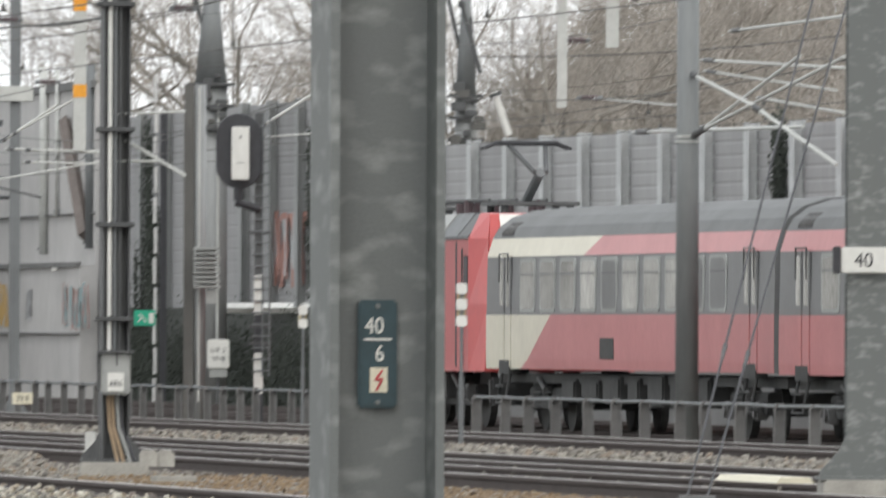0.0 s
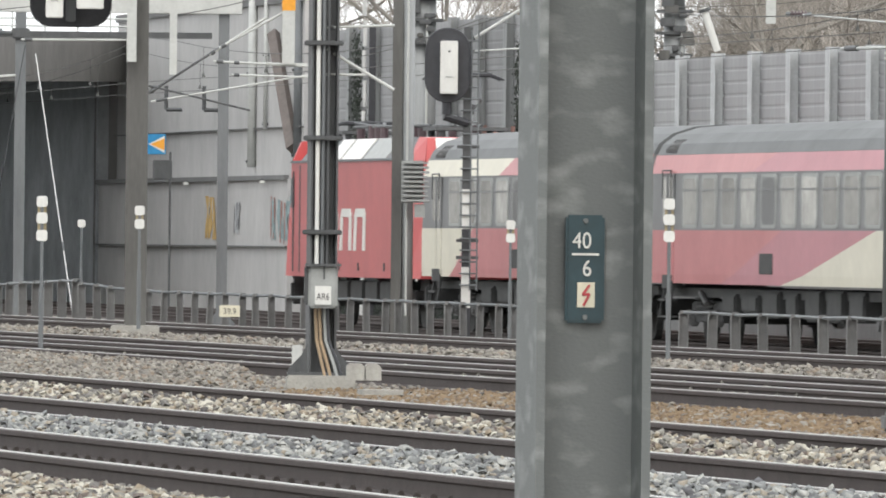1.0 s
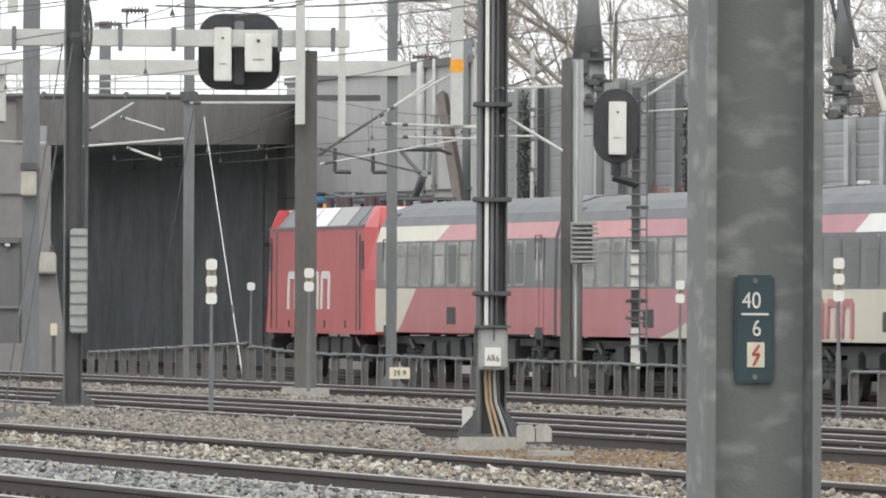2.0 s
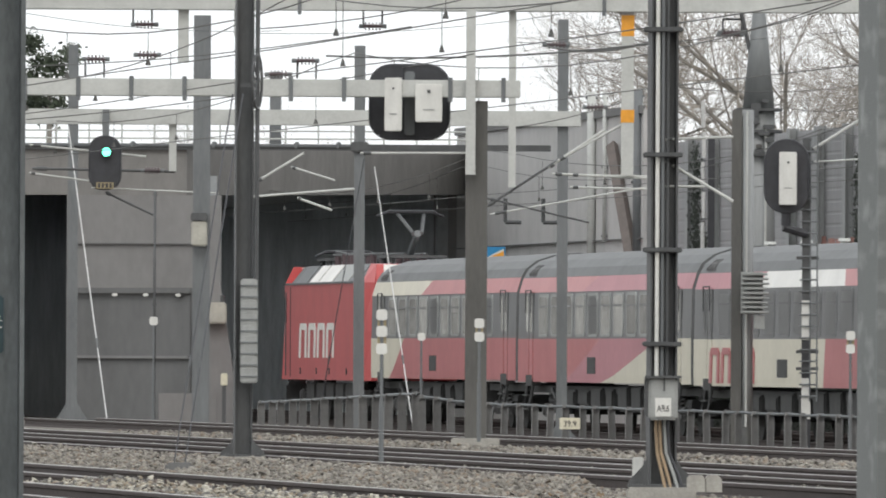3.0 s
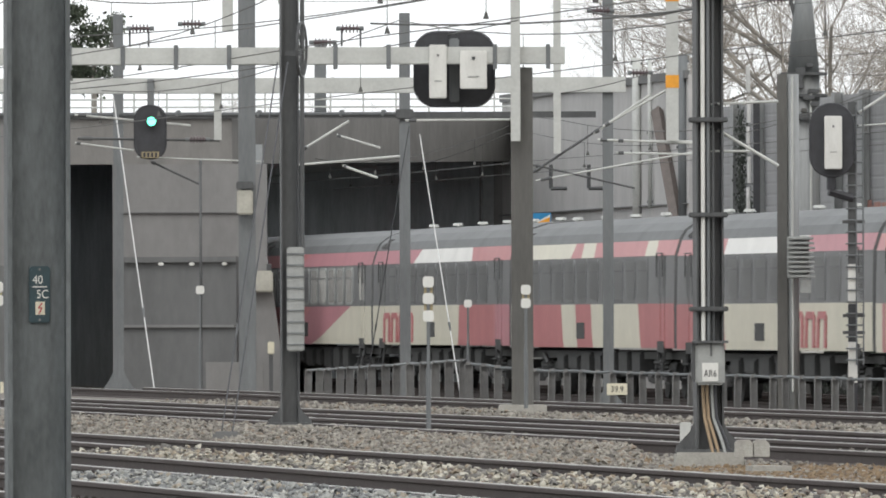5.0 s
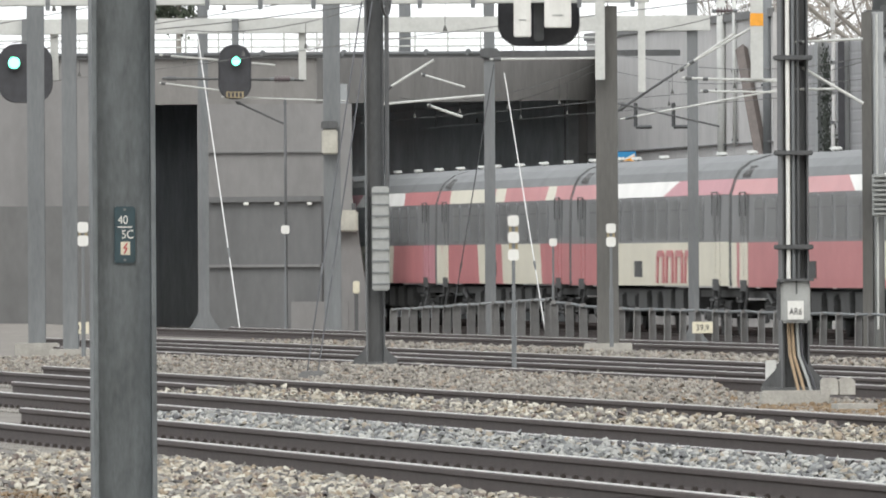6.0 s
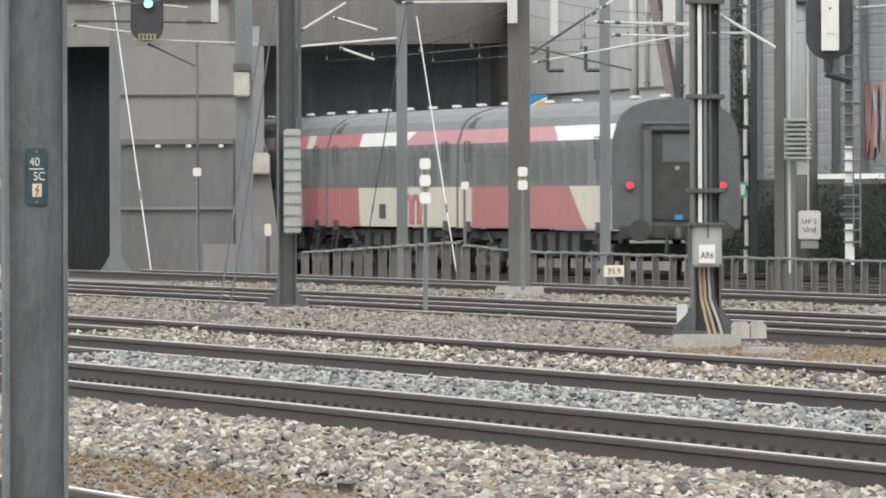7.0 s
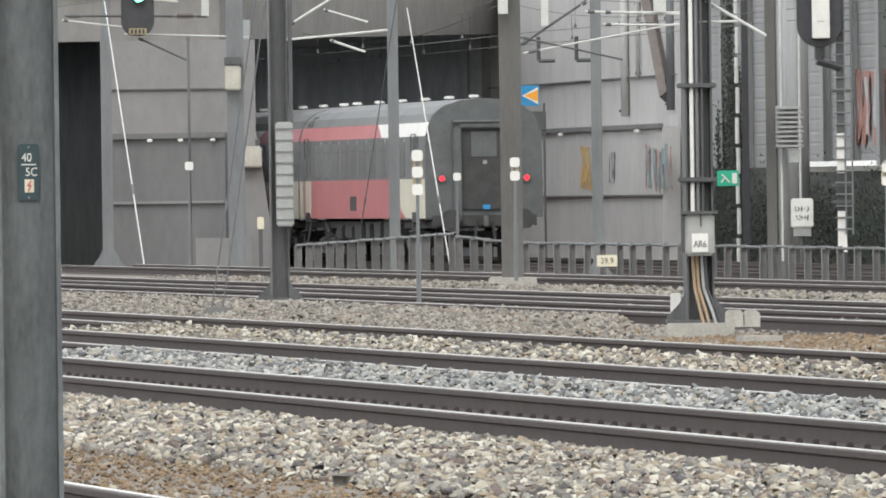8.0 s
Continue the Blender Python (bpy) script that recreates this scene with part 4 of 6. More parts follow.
# ---- fences ----
def fence(label, a, b, za, zb, n, h, wide):
    f = thing("trackside_fence", label, "fence", group="trackside fences")
    a, b = Vector((*a, za)), Vector((*b, zb))
    bm = B()
    # channel section: web across, one flange towards the yard, a cap on top
    box(bm, (0.03, 0, h / 2 - 0.1), (0.018, wide, h + 0.2))
    box(bm, (-0.02, wide / 2 - 0.012, h / 2 - 0.1), (0.12, 0.022, h + 0.2))
    box(bm, (-0.02, -wide / 2 + 0.008, h / 2 - 0.1), (0.09, 0.016, h + 0.2))
    box(bm, (0, 0, h + 0.012), (0.10, wide * 0.7, 0.06))
    me = bpy.data.meshes.new("fence_post")
    bm.to_mesh(me)
    bm.free()
    me.materials.append(FENCE)
    rnd = random.Random(n)
    for i in range(n):
        o = new("fence_post", me)
        o.parent = f
        p = a.lerp(b, (i + rnd.uniform(-0.12, 0.12)) / (n - 1))
        o.matrix_basis = Matrix.Translation(p) @ Matrix.Rotation(radians(rnd.uniform(-1.5, 1.5)), 4, "Y") @ Matrix.Rotation(radians(90), 4, "Z")
    for zz, r in ((h + 0.005, 0.028),):
        bm = B()
        sweep(bm, [a.lerp(b, i / (n - 1)) + Vector((0, 0, zz + 0.012 * math.sin(i * 2.3))) for i in range(n)], r)
        part("rail", bm, GALV_FAR, f)
    return f


fence("low grey post-and-rail fence turning towards the tunnel", (-3.30, 330), (0.21, 266), -0.50, -0.11, 14, 0.74, 0.17)
fence("short falling piece of a grey post-and-rail fence", (0.30, 265), (1.10, 264.2), -0.13, -0.22, 4, 0.70, 0.15)
fence("low grey post-and-rail fence along the tracks", (1.20, 264), (10.04, 250), -0.24, -0.46, 33, 0.70, 0.13)
fence("low grey post-and-rail fence with wide posts", (10.54, 247), (14.07, 206), -0.38, -0.33, 13, 0.62, 0.17)


# ---- plates and boxes on the masts ----
def number_plate(m, x, y, z, top, bottom, deg):
    """Enamel plate with mast number and a lightning mark, 9 cm wide."""
    p = thing("mast_plate", "dark blue-green enamel plate with white numbers", "sign", (x, y, z), radians(deg), "mast plates")
    bm = B()
    box(bm, (0, 0, 0), (0.09, 0.008, 0.242), bevel=0.006)
    part("plate", bm, PLATE_BLUE, p)
    text("number", top, 0.052, LETTER, p, (-0.008, -0.006, 0.062), width=0.85)
    text("number", bottom, 0.052, LETTER, p, (0.004 if len(bottom) < 2 else 0.012, -0.006, 0.0), width=0.85)
    bm = B()
    box(bm, (0, -0.006, 0.033), (0.062, 0.003, 0.005))
    part("bar", bm, LETTER, p)
    bm = B()
    box(bm, (0.002, -0.006, -0.058), (0.040, 0.003, 0.056))
    sq = part("warning_field", bm, CREAM_SIGN, p)
    bm = B()
    for a, b in (((0.010, -0.036), (-0.006, -0.058)), ((-0.006, -0.058), (0.010, -0.056)), ((0.010, -0.056), (-0.004, -0.082))):
        tube(bm, (a[0], -0.009, a[1]), (b[0], -0.009, b[1]), 0.0028, seg=6)
    part("lightning_mark", bm, RED_SIGN, sq)
    for zz in (0.108, -0.108):
        bm = B()
        tube(bm, (0, -0.003, zz), (0, -0.009, zz), 0.006, seg=8)
        part("screw", bm, GALV, p)
    return p


number_plate(m406, 1.16, 32.478, 1.30, "40", "6", 11)
number_plate(m405, -1.77, 61.983, 1.47, "40", "5C", 5)

# cabinet, cables and collars of the AR6 mast
cab = thing("signal_cabinet", "grey cabinet strapped to the dark mast, marked AR6", "cabinet", (2.61, 147.72, 0.91))
bm = B()
box(bm, (0, 0, 0), (0.30, 0.2, 0.43), bevel=0.025)
part("body", bm, GREY_BOX, cab)
bm = B()
box(bm, (-0.165, 0.02, 0.02), (0.05, 0.2, 0.40), bevel=0.015)
part("side_box", bm, DARK_STEEL, cab)
bm = B()
box(bm, (0, -0.02, 0.225), (0.37, 0.26, 0.025))
part("hood", bm, DARK_STEEL, cab)
bm = B()
box(bm, (0.01, -0.105, 0.15), (0.018, 0.012, 0.14))
part("latch", bm, DARK_STEEL, cab)
bm = B()
box(bm, (0.0, -0.106, -0.083), (0.165, 0.008, 0.19), bevel=0.003)
pl = part("number_card", bm, WHITE, cab, "white card with black letters")
text("letters", "AR6", 0.10, LETTER_DARK, pl, (0, -0.112, -0.10), width=0.75)
for zz in (2.43, 1.47, 3.40, 4.68):
    bm = B()
    box(bm, (0, -0.02, zz), (0.40, 0.40, 0.05), bevel=0.01)
    for sx in (-0.17, 0.17):
        tube(bm, (sx, -0.23, zz), (sx, -0.19, zz), 0.02, seg=6)
    part("collar", bm, DARK_STEEL, mAR)
for sx, r, m in ((-0.055, 0.022, WHITE), (0.0, 0.018, GALV_FAR), (0.05, 0.014, DARK_STEEL)):
    bm = B()
    tube(bm, (sx, -0.15, 1.08), (sx, -0.15, 9.4), r)
    part("conduit", bm, m, mAR)
for k, (sx, m) in enumerate(((-0.06, TAR_CABLE), (-0.02, TAR_CABLE), (0.03, GREY_BOX), (0.06, BLACK))):
    bm = B()
    q = [(sx, -0.17, 0.76), (sx, -0.18, 0.6), (sx + 0.015, -0.2, 0.36), (sx + 0.07 + 0.015 * k, -0.26, 0.12), (sx + 0.13 + 0.02 * k, -0.32, -0.14)]
    for a, b in zip(q, q[1:]):
        tube(bm, a, b, 0.017, seg=8)
    part("cable", bm, m, mAR, "bent brown cable running into the ballast" if k < 2 else "")
bx = thing("marker_block", "small white trackside block behind the mast foot", "marker", (2.37, 148.6, 0.17 - 0.10))
bm = B()
box(bm, (0, 0, 0.11), (0.11, 0.12, 0.26), bevel=0.01)
part("block", bm, WHITE, bx)
for x, w in ((2.92, 0.19), (3.09, 0.17)):
    b = thing("concrete_block", "pale weathered concrete cable block in the ballast", "concrete block", (x, 146, -0.02), group="cable blocks")
    bm = B()
    prism(bm, [(-w / 2, 0), (w / 2, 0), (w / 2, 0.13), (w / 2 - 0.04, 0.17), (-w / 2 + 0.03, 0.17), (-w / 2, 0.14)], "y", -0.15, 0.15)
    part("block", bm, CONCRETE_BASE, b)
slab = thing("concrete_slab", "broken pale concrete slab lying in the ballast", "concrete slab", (2.99, 140, -0.10), 0.3)
bm = B()
prism(bm, [(-0.2, -0.25), (0.22, -0.2), (0.16, 0.25), (-0.12, 0.2)], "z", 0, 0.05)
part("slab", bm, CONCRETE_BASE, slab)

# ribbed cable box on the dark mast
rb = thing("cable_box", "long grey ribbed cable box clamped to the dark mast", "cable box", (-2.09, 191.7, 1.65))
bm = B()
box(bm, (0, 0, 0), (0.23, 0.16, 1.38), bevel=0.02)
part("body", bm, GREY_BOX, rb)
for k in range(9):
    bm = B()
    box(bm, (0, -0.085, -0.6 + 0.15 * k), (0.235, 0.02, 0.02))
    part("rib", bm, GALV_FAR, rb)
bm = B()
tube(bm, (0.09, 0, 0.68), (0.10, 0, 6.0), 0.03)
part("cable_pipe", bm, DARK_STEEL, rb)
wheel = thing("tension_wheel", "dark steel tensioning wheel high on the mast", "wheel", (-2.00, 191.6, 4.95))
bm = B()
for k in range(24):
    a0, a1 = 2 * math.pi * k / 24, 2 * math.pi * (k + 1) / 24
    tube(bm, (0.06 * math.cos(a0), 0.35 * math.cos(a0), 0.36 * math.sin(a0)), (0.06 * math.cos(a1), 0.35 * math.cos(a1), 0.36 * math.sin(a1)), 0.02, seg=6)
part("rim", bm, DARK_STEEL, wheel)
for k in range(4):
    a0 = math.pi * k / 4
    bm = B()
    tube(bm, (0.06 * math.cos(a0), 0.35 * math.cos(a0), 0.36 * math.sin(a0)), (-0.06 * math.cos(a0), -0.35 * math.cos(a0), -0.36 * math.sin(a0)), 0.012, seg=6)
    part("spoke", bm, DARK_STEEL, wheel)
bm = B()
box(bm, (-0.12, 0, -0.05), (0.2, 0.08, 0.06))
part("bracket", bm, DARK_STEEL, wheel)

# speed sign on the heavy mast
sp = thing("speed_sign", "white sign with the number 40 on a heavy mast", "sign", (8.45, 121.75, 1.97))
bm = B()
box(bm, (0.01, 0, 0), (0.42, 0.03, 0.22), bevel=0.012)
part("plate", bm, WHITE, sp)
bm = B()
box(bm, (-0.235, 0.02, 0), (0.07, 0.08, 0.23), bevel=0.01)
part("edge_box", bm, BLACK, sp)
text("number", "40", 0.17, LETTER_DARK, sp, (-0.01, -0.018, -0.005), width=0.95)


# ---- small marker posts with white plates ----
def marker(x, y, z0, plates, label, w=0.14):
    m = thing("marker_post", label, "marker post", (x, y, 0), group="marker posts")
    top = max(plates)
    bm = B()
    tube(bm, (0, 0, z0 - 0.05), (0, 0, z0 + 0.55 * (min(plates) - z0)), 0.032, seg=8)
    tube(bm, (0, 0, z0 + 0.5 * (min(plates) - z0)), (0, 0, top), 0.022, seg=8)
    part("post", bm, GALV_FAR, m)
    if len(plates) > 1:
        bm = B()
        box(bm, (0, 0.01, (top + min(plates)) / 2), (w * 0.8, 0.012, top - min(plates)))
        part("backing", bm, mat_khaki, m)
    for z in plates:
        bm = B()
        s = w / 2
        c = s * 0.35
        prism(bm, [(-s, z - s + c), (-s + c, z - s), (s - c, z - s), (s, z - s + c), (s, z + s - c), (s - c, z + s), (-s + c, z + s), (-s, z + s - c)], "y", -0.022, -0.002)
        part("reflector_plate", bm, WHITE, m)
    return m


mat_khaki = mat("khaki_backing", (0.30, 0.25, 0.15), 0.7, 0, 10, 0.2)
marker(-0.32, 183, -0.07, [1.85, 1.64, 1.42], "slim grey post with three white plates")
marker(1.12, 225, 0.05, [1.84, 1.63], "slim post with two cream plates before a mast", 0.15)
marker(-5.42, 310, -0.18, [2.04], "slim dark post with one pale plate", 0.18)
marker(0.31, 316, -0.19, [1.74], "slim dark post with one pale plate", 0.17)
marker(7.60, 183, -0.10, [1.90, 1.70, 1.49], "slim grey post with three white plates")
marker(7.34, 240, -0.14, [1.70, 1.48], "slim dark post with two pale plates", 0.15)
marker(-6.76, 215, -0.2, [1.88, 1.68], "slim grey post with two white plates", 0.16)


def km_sign(x, y, zc, z0):
    k = thing("kilometre_sign", "small cream sign with 39.9 in black", "sign", (x, y, 0), group="kilometre signs")
    bm = B()
    tube(bm, (0.0, 0.01, z0), (0.0, 0.01, zc), 0.015, seg=6)
    part("post", bm, GALV_FAR, k)
    bm = B()
    box(bm, (0, -0.012, zc), (0.36, 0.02, 0.205), bevel=0.008)
    part("plate", bm, CREAM_SIGN, k)
    text("number", "39.9", 0.15, LETTER_DARK, k, (0, -0.025, zc - 0.005), width=0.9)


km_sign(2.87, 255, 0.15, -0.25)
km_sign(-8.10, 255, 0.21, -0.25)

plank = thing("cover_plank", "pale yellow cover plank lying along a rail", "plank", (7.44, 119.00, 0.15), HEAD)
bm = B()
prism(bm, [(-0.16, -0.02), (0.16, -0.02), (0.12, 0.03), (-0.12, 0.03)], "y", -1.25, 1.25)
part("board", bm, CREAM_SIGN, plank)



# ---- signal gantry ----
def beam(label, x0, x1, y, z, h, deep, step):
    g = thing("gantry_beam", label, "gantry beam", (0, 0, 0), group="gantry beams")
    bm = B()
    for dy in (-deep / 2, deep / 2):
        box(bm, ((x0 + x1) / 2, y + dy, z), (x1 - x0, 0.05, h), bevel=0.008)
    box(bm, ((x0 + x1) / 2, y, z + h / 2 - 0.02), (x1 - x0 - 0.02, deep, 0.02))
    part("girder", bm, BEAM, g)
    x = x0 + step * 0.4
    while x < x1:
        bm = B()
        box(bm, (x, y - deep / 2 - 0.035, z - 0.02), (0.07, 0.02, h + 0.12))
        part("clamp", bm, GALV_FAR, g)
        x += step
    return g


beam("pale painted gantry beam carrying the twin signal", -10.53, 1.76, 228, 5.53, 0.267, 0.5, 0.835)
beam("pale painted catenary portal beam", -15.02, 3.57, 300, 6.24, 0.316, 0.4, 4.5)
beam("high pale portal beam across all tracks", -15.17, 20.93, 262, 7.68, 0.245, 0.5, 5.5)


def hanger(x, y, z0, z1, w, bands=()):
    d = thing("drop_post", "pale vertical drop post hanging from the portal beam", "drop post", (x, y, 0), group="drop posts")
    bm = B()
    prism(bm, hsection(w, w, 0.012, 0.012), "z", z0, z1)
    part("post", bm, BEAM, d)
    for a, b in bands:
        bm = B()
        box(bm, (0, 0, (a + b) / 2), (w + 0.012, w + 0.012, b - a))
        part("band", bm, ORANGE, d, "orange painted band")
    return d


HZ = 7.75
hanger(-4.07, 262, 6.60, HZ, 0.194)
tube_post = hanger(-3.03, 262, 7.09, HZ, 0.255)
bm = B()
tube(bm, (0.03, 0, 4.1), (0.03, 0, 7.2), 0.05, seg=8)
part("lower_tube", bm, GALV_FAR, tube_post)
hanger(0.98, 227.62, 4.18, 6.75, 0.151)
hanger(3.96, 262, 4.60, HZ, 0.225, [(7.12, 7.50), (5.56, 5.79)])
hanger(1.88, 262, 4.38, HZ, 0.133)
hanger(12.68, 262, 5.42, HZ, 0.174)
hanger(13.59, 262, 6.51, HZ, 0.225)
hanger(-4.87, 300, 5.12, 6.30, 0.152)
hanger(-10.00, 300, 5.14, 6.33, 0.164)
# masts that stand behind the gantry
mast("pale grey steel portal column", -4.21, 296, -0.5, HZ + 0.5, 0.346, 0.4, 0, GALV_FAR, foot=0.0)
mast("slender weathered grey steel mast", -3.45, 377, PARAPET, 8.68, 0.3, 0.3, 0, GALV_FAR, base=False)
mast("galvanised mast with peeling paint", -8.14, 235, 0.06, 8.0, 0.275, 0.3, 0, GALV_FAR)
mast("grey-green steel catenary mast", -7.37, 228, 0.00, 8.0, 0.231, 0.28, 0, GALV_FAR)


def signal(label, x, y, z, w, h, cut, boxes, lamp=None, front=0.0):
    """A signal head: dark shield with a rim, white housings on this side, or a lit lamp."""
    s = thing("railway_signal", label, "railway signal", (x, y, z), group="signal heads")
    bm = B()
    prism(bm, shield_outline(w, h, cut), "y", 0.0, 0.04)
    sh = part("shield", bm, BLACK, s)
    bm = B()
    for k, (p, q) in enumerate(zip(shield_outline(w, h, cut), shield_outline(w, h, cut)[1:] + shield_outline(w, h, cut)[:1])):
        tube(bm, (p[0], 0.02, p[1]), (q[0], 0.02, q[1]), 0.03, seg=6)
    part("rim", bm, BLACK, sh)
    for bx_, bz_, bw, bh in boxes:
        bm = B()
        box(bm, (bx_, -0.13 - front, bz_), (bw, 0.24, bh), bevel=0.015)
        hb = part("housing", bm, WHITE, s, "white lamp housing")
        bm = B()
        box(bm, (bx_, -0.256 - front, bz_ + bh * 0.3), (bw * 0.12, 0.012, bw * 0.12))
        part("latch", bm, DARK_STEEL, hb)
        bm = B()
        box(bm, (bx_, -0.256 - front, bz_ - bh * 0.18), (bw * 0.4, 0.008, 0.02))
        part("hinge", bm, GREY_BOX, hb)
    if lamp:
        bm = B()
        tube(bm, (lamp[0], -0.02, lamp[1]), (lamp[0], -0.16, lamp[1]), lamp[2] * 1.25, seg=18)
        hd = part("lamp_hood", bm, BLACK, s)
        bm = B()
        tube(bm, (lamp[0], -0.162, lamp[1]), (lamp[0], -0.17, lamp[1]), lamp[2], seg=18)
        part("lamp_glass", bm, GREEN_LAMP, hd, "glowing green signal light")
    return s


s1 = signal("dark twin signal shield with two white housings", 0.02, 228.62, 5.33, 1.239, 1.150, 0.32, [(-0.257, -0.053, 0.274, 0.840), (0.301, -0.027, 0.425, 0.602)], front=0.72)
bm = B()
box(bm, (0.0, -0.05, -0.02), (0.16, 0.5, 1.0), bevel=0.02)
part("mounting_post", bm, GALV_FAR, s1)
signal("dark oval signal shield with one white housing", 7.15, 273.7, 4.75, 0.812, 1.367, 0.40, [(0.02, -0.043, 0.331, 1.004)])
signal("dark signal with a green light", -6.26, 299.58, 5.28, 0.630, 1.074, 0.28, [], (0.03, 0.222, 0.088))
signal("dark signal with a green light behind masts", -10.59, 299.58, 5.28, 1.074, 1.168, 0.35, [], (-0.226, 0.215, 0.12))
for x, y, z0, z1 in ((-6.25, 299.70, 5.35, 6.38), (-10.59, 299.70, 5.51, 6.40)):
    hb = thing("signal_bracket", "grey hanging bracket of a signal head", "bracket", (x, y, 0), group="signal brackets")
    bm = B()
    box(bm, (0, 0, (z0 + z1) / 2), (0.14, 0.12, z1 - z0))
    part("post", bm, GALV_FAR, hb)
# number strip under the green signal as plain bars
strip = thing("signal_number_strip", "yellow number strip with dark bars under a signal", "sign", (-6.26, 299.55, 4.81))
bm = B()
box(bm, (0, 0, 0), (0.36, 0.02, 0.13))
part("strip", bm, mat_khaki, strip)
for k in range(4):
    bm = B()
    box(bm, (-0.12 + 0.08 * k, -0.014, 0), (0.045, 0.01, 0.09))
    part("bar", bm, LETTER_DARK, strip)

# striped post with ladder that carries the oval signal
sp_x = 7.54
post = thing("signal_post", "black and white banded signal post with ladder rungs", "signal post", (sp_x, 274, 0))
cuts = [(-0.45, 0.17, BLACK), (0.17, 0.94, WHITE), (0.94, 1.66, BLACK), (1.66, 2.41, WHITE), (2.41, 5.48, DARK_STEEL)]
for a, b, m in cuts:
    bm = B()
    box(bm, (0, 0, (a + b) / 2), (0.17, 0.17, b - a))
    part("post_band", bm, m, post)
z = 0.6
while z < 5.32:
    bm = B()
    tube(bm, (-0.13, -0.12, z), (0.2, -0.12, z), 0.016, seg=6)
    part("rung", bm, GALV_FAR, post)
    z += 0.22
bm = B()
for sx in (0.07, 0.2):
    tube(bm, (sx, -0.12, 0.5), (sx, -0.12, 5.42), 0.018, seg=6)
part("ladder_rail", bm, GALV_FAR, post)
bm = B()
tube(bm, (-0.4, -0.2, 4.09), (-0.4, -0.2, 3.82), 0.09)
tube(bm, (-0.45, -0.2, 3.79), (0.0, -0.1, 3.66), 0.08)
part("arm", bm, BLACK, post)
for zz in (1.44, 1.12, 3.21):
    bm = B()
    box(bm, (0.02, -0.05, zz), (0.42, 0.12, 0.06))
    part("bracket", bm, DARK_STEEL, post)


# tall tapered mast beside the signal, with switchgear
def tapered_mast(x, y, r, zc, label):
    m = thing("switch_mast", label, "mast", (x, y, 0), group="switch masts")
    bm = B()
    tube(bm, (0, 0, -0.5), (0, 0, zc), r, r * 0.96, seg=20)
    part("column", bm, PALE_COLUMN, m, smooth=True)
    bm = B()
    tube(bm, (0, 0, zc), (0, 0, zc + 2.6), r * 0.95, r * 0.3, seg=20)
    part("taper", bm, PALE_GREY, m, smooth=True)
    rnd = random.Random(int(x * 10))
    for k in range(9):
        bm = B()
        box(bm, (rnd.uniform(-0.28, 0.3), -r - 0.05, zc - 1.0 + 0.15 * k), (rnd.uniform(0.14, 0.38), 0.22, rnd.uniform(0.08, 0.22)), bevel=0.02)
        part("switchgear", bm, rnd.choice((MAST_BROWN, DARK_STEEL)), m)
    for k in range(3):
        bm = B()
        box(bm, (0, 0, zc - 1.0 + 0.5 * k), (r * 2 + 0.3, r * 2 + 0.2, 0.07), bevel=0.01)
        part("collar", bm, DARK_STEEL, m)
    bm = B()
    tube(bm, (0.16, -r - 0.08, 0.3), (0.16, -r - 0.08, zc - 0.4), 0.03, seg=8)
    part("conduit", bm, BEAM, m)
    bm = B()
    tube(bm, (-0.1, 0, zc + 0.9), (-0.45, -0.1, zc + 2.4), 0.05, seg=6)
    tube(bm, (0.2, 0, zc + 0.4), (0.1, -0.1, zc + 1.8), 0.04, seg=6)
    part("strut", bm, DARK_STEEL, m)
    return m


tapered_mast(8.12, 336, 0.393, 7.06, "thick blue-grey tubular mast with dark switchgear")
tapered_mast(13.78, 330, 0.257, 6.73, "tubular mast with switchgear behind the train")
fm = mast("brown-grey steel column with its lit side as a pale tube", 6.26, 276, -0.45, 6.04, 0.19, 0.25, 0, MAST_BROWN)
# added pale tube: the lit half of the H-beam, put into colour and shape
bm = B()
tube(bm, (0.205, -0.02, -0.45), (0.205, -0.02, 6.04), 0.115, seg=20)
part("duct", bm, PALE_COLUMN, fm, "pale streaked tube standing for the column's lit side", smooth=True)
bm = B()
tube(bm, (0.19, -0.15, 0.0), (0.19, -0.15, 6.0), 0.022, seg=8)
part("conduit", bm, BEAM, fm)
# ribbed resistor box
rx = thing("resistor_box", "grey stacked resistor plates on a mast", "resistor", (6.61, 275.52, 2.55))
for k in range(9):
    bm = B()
    box(bm, (0.0, 0, -0.36 + 0.09 * k), (0.52 - 0.03 * (k % 3), 0.3, 0.045), bevel=0.008)
    part("fin", bm, GREY_BOX, rx)
bm = B()
box(bm, (-0.06, 0.08, 0), (0.42, 0.12, 0.8))
part("core", bm, GREY_BOX, rx)
bm = B()
box(bm, (0.08, 0, -0.55), (0.2, 0.15, 0.25))
part("terminal_box", bm, GREY_BOX, rx)
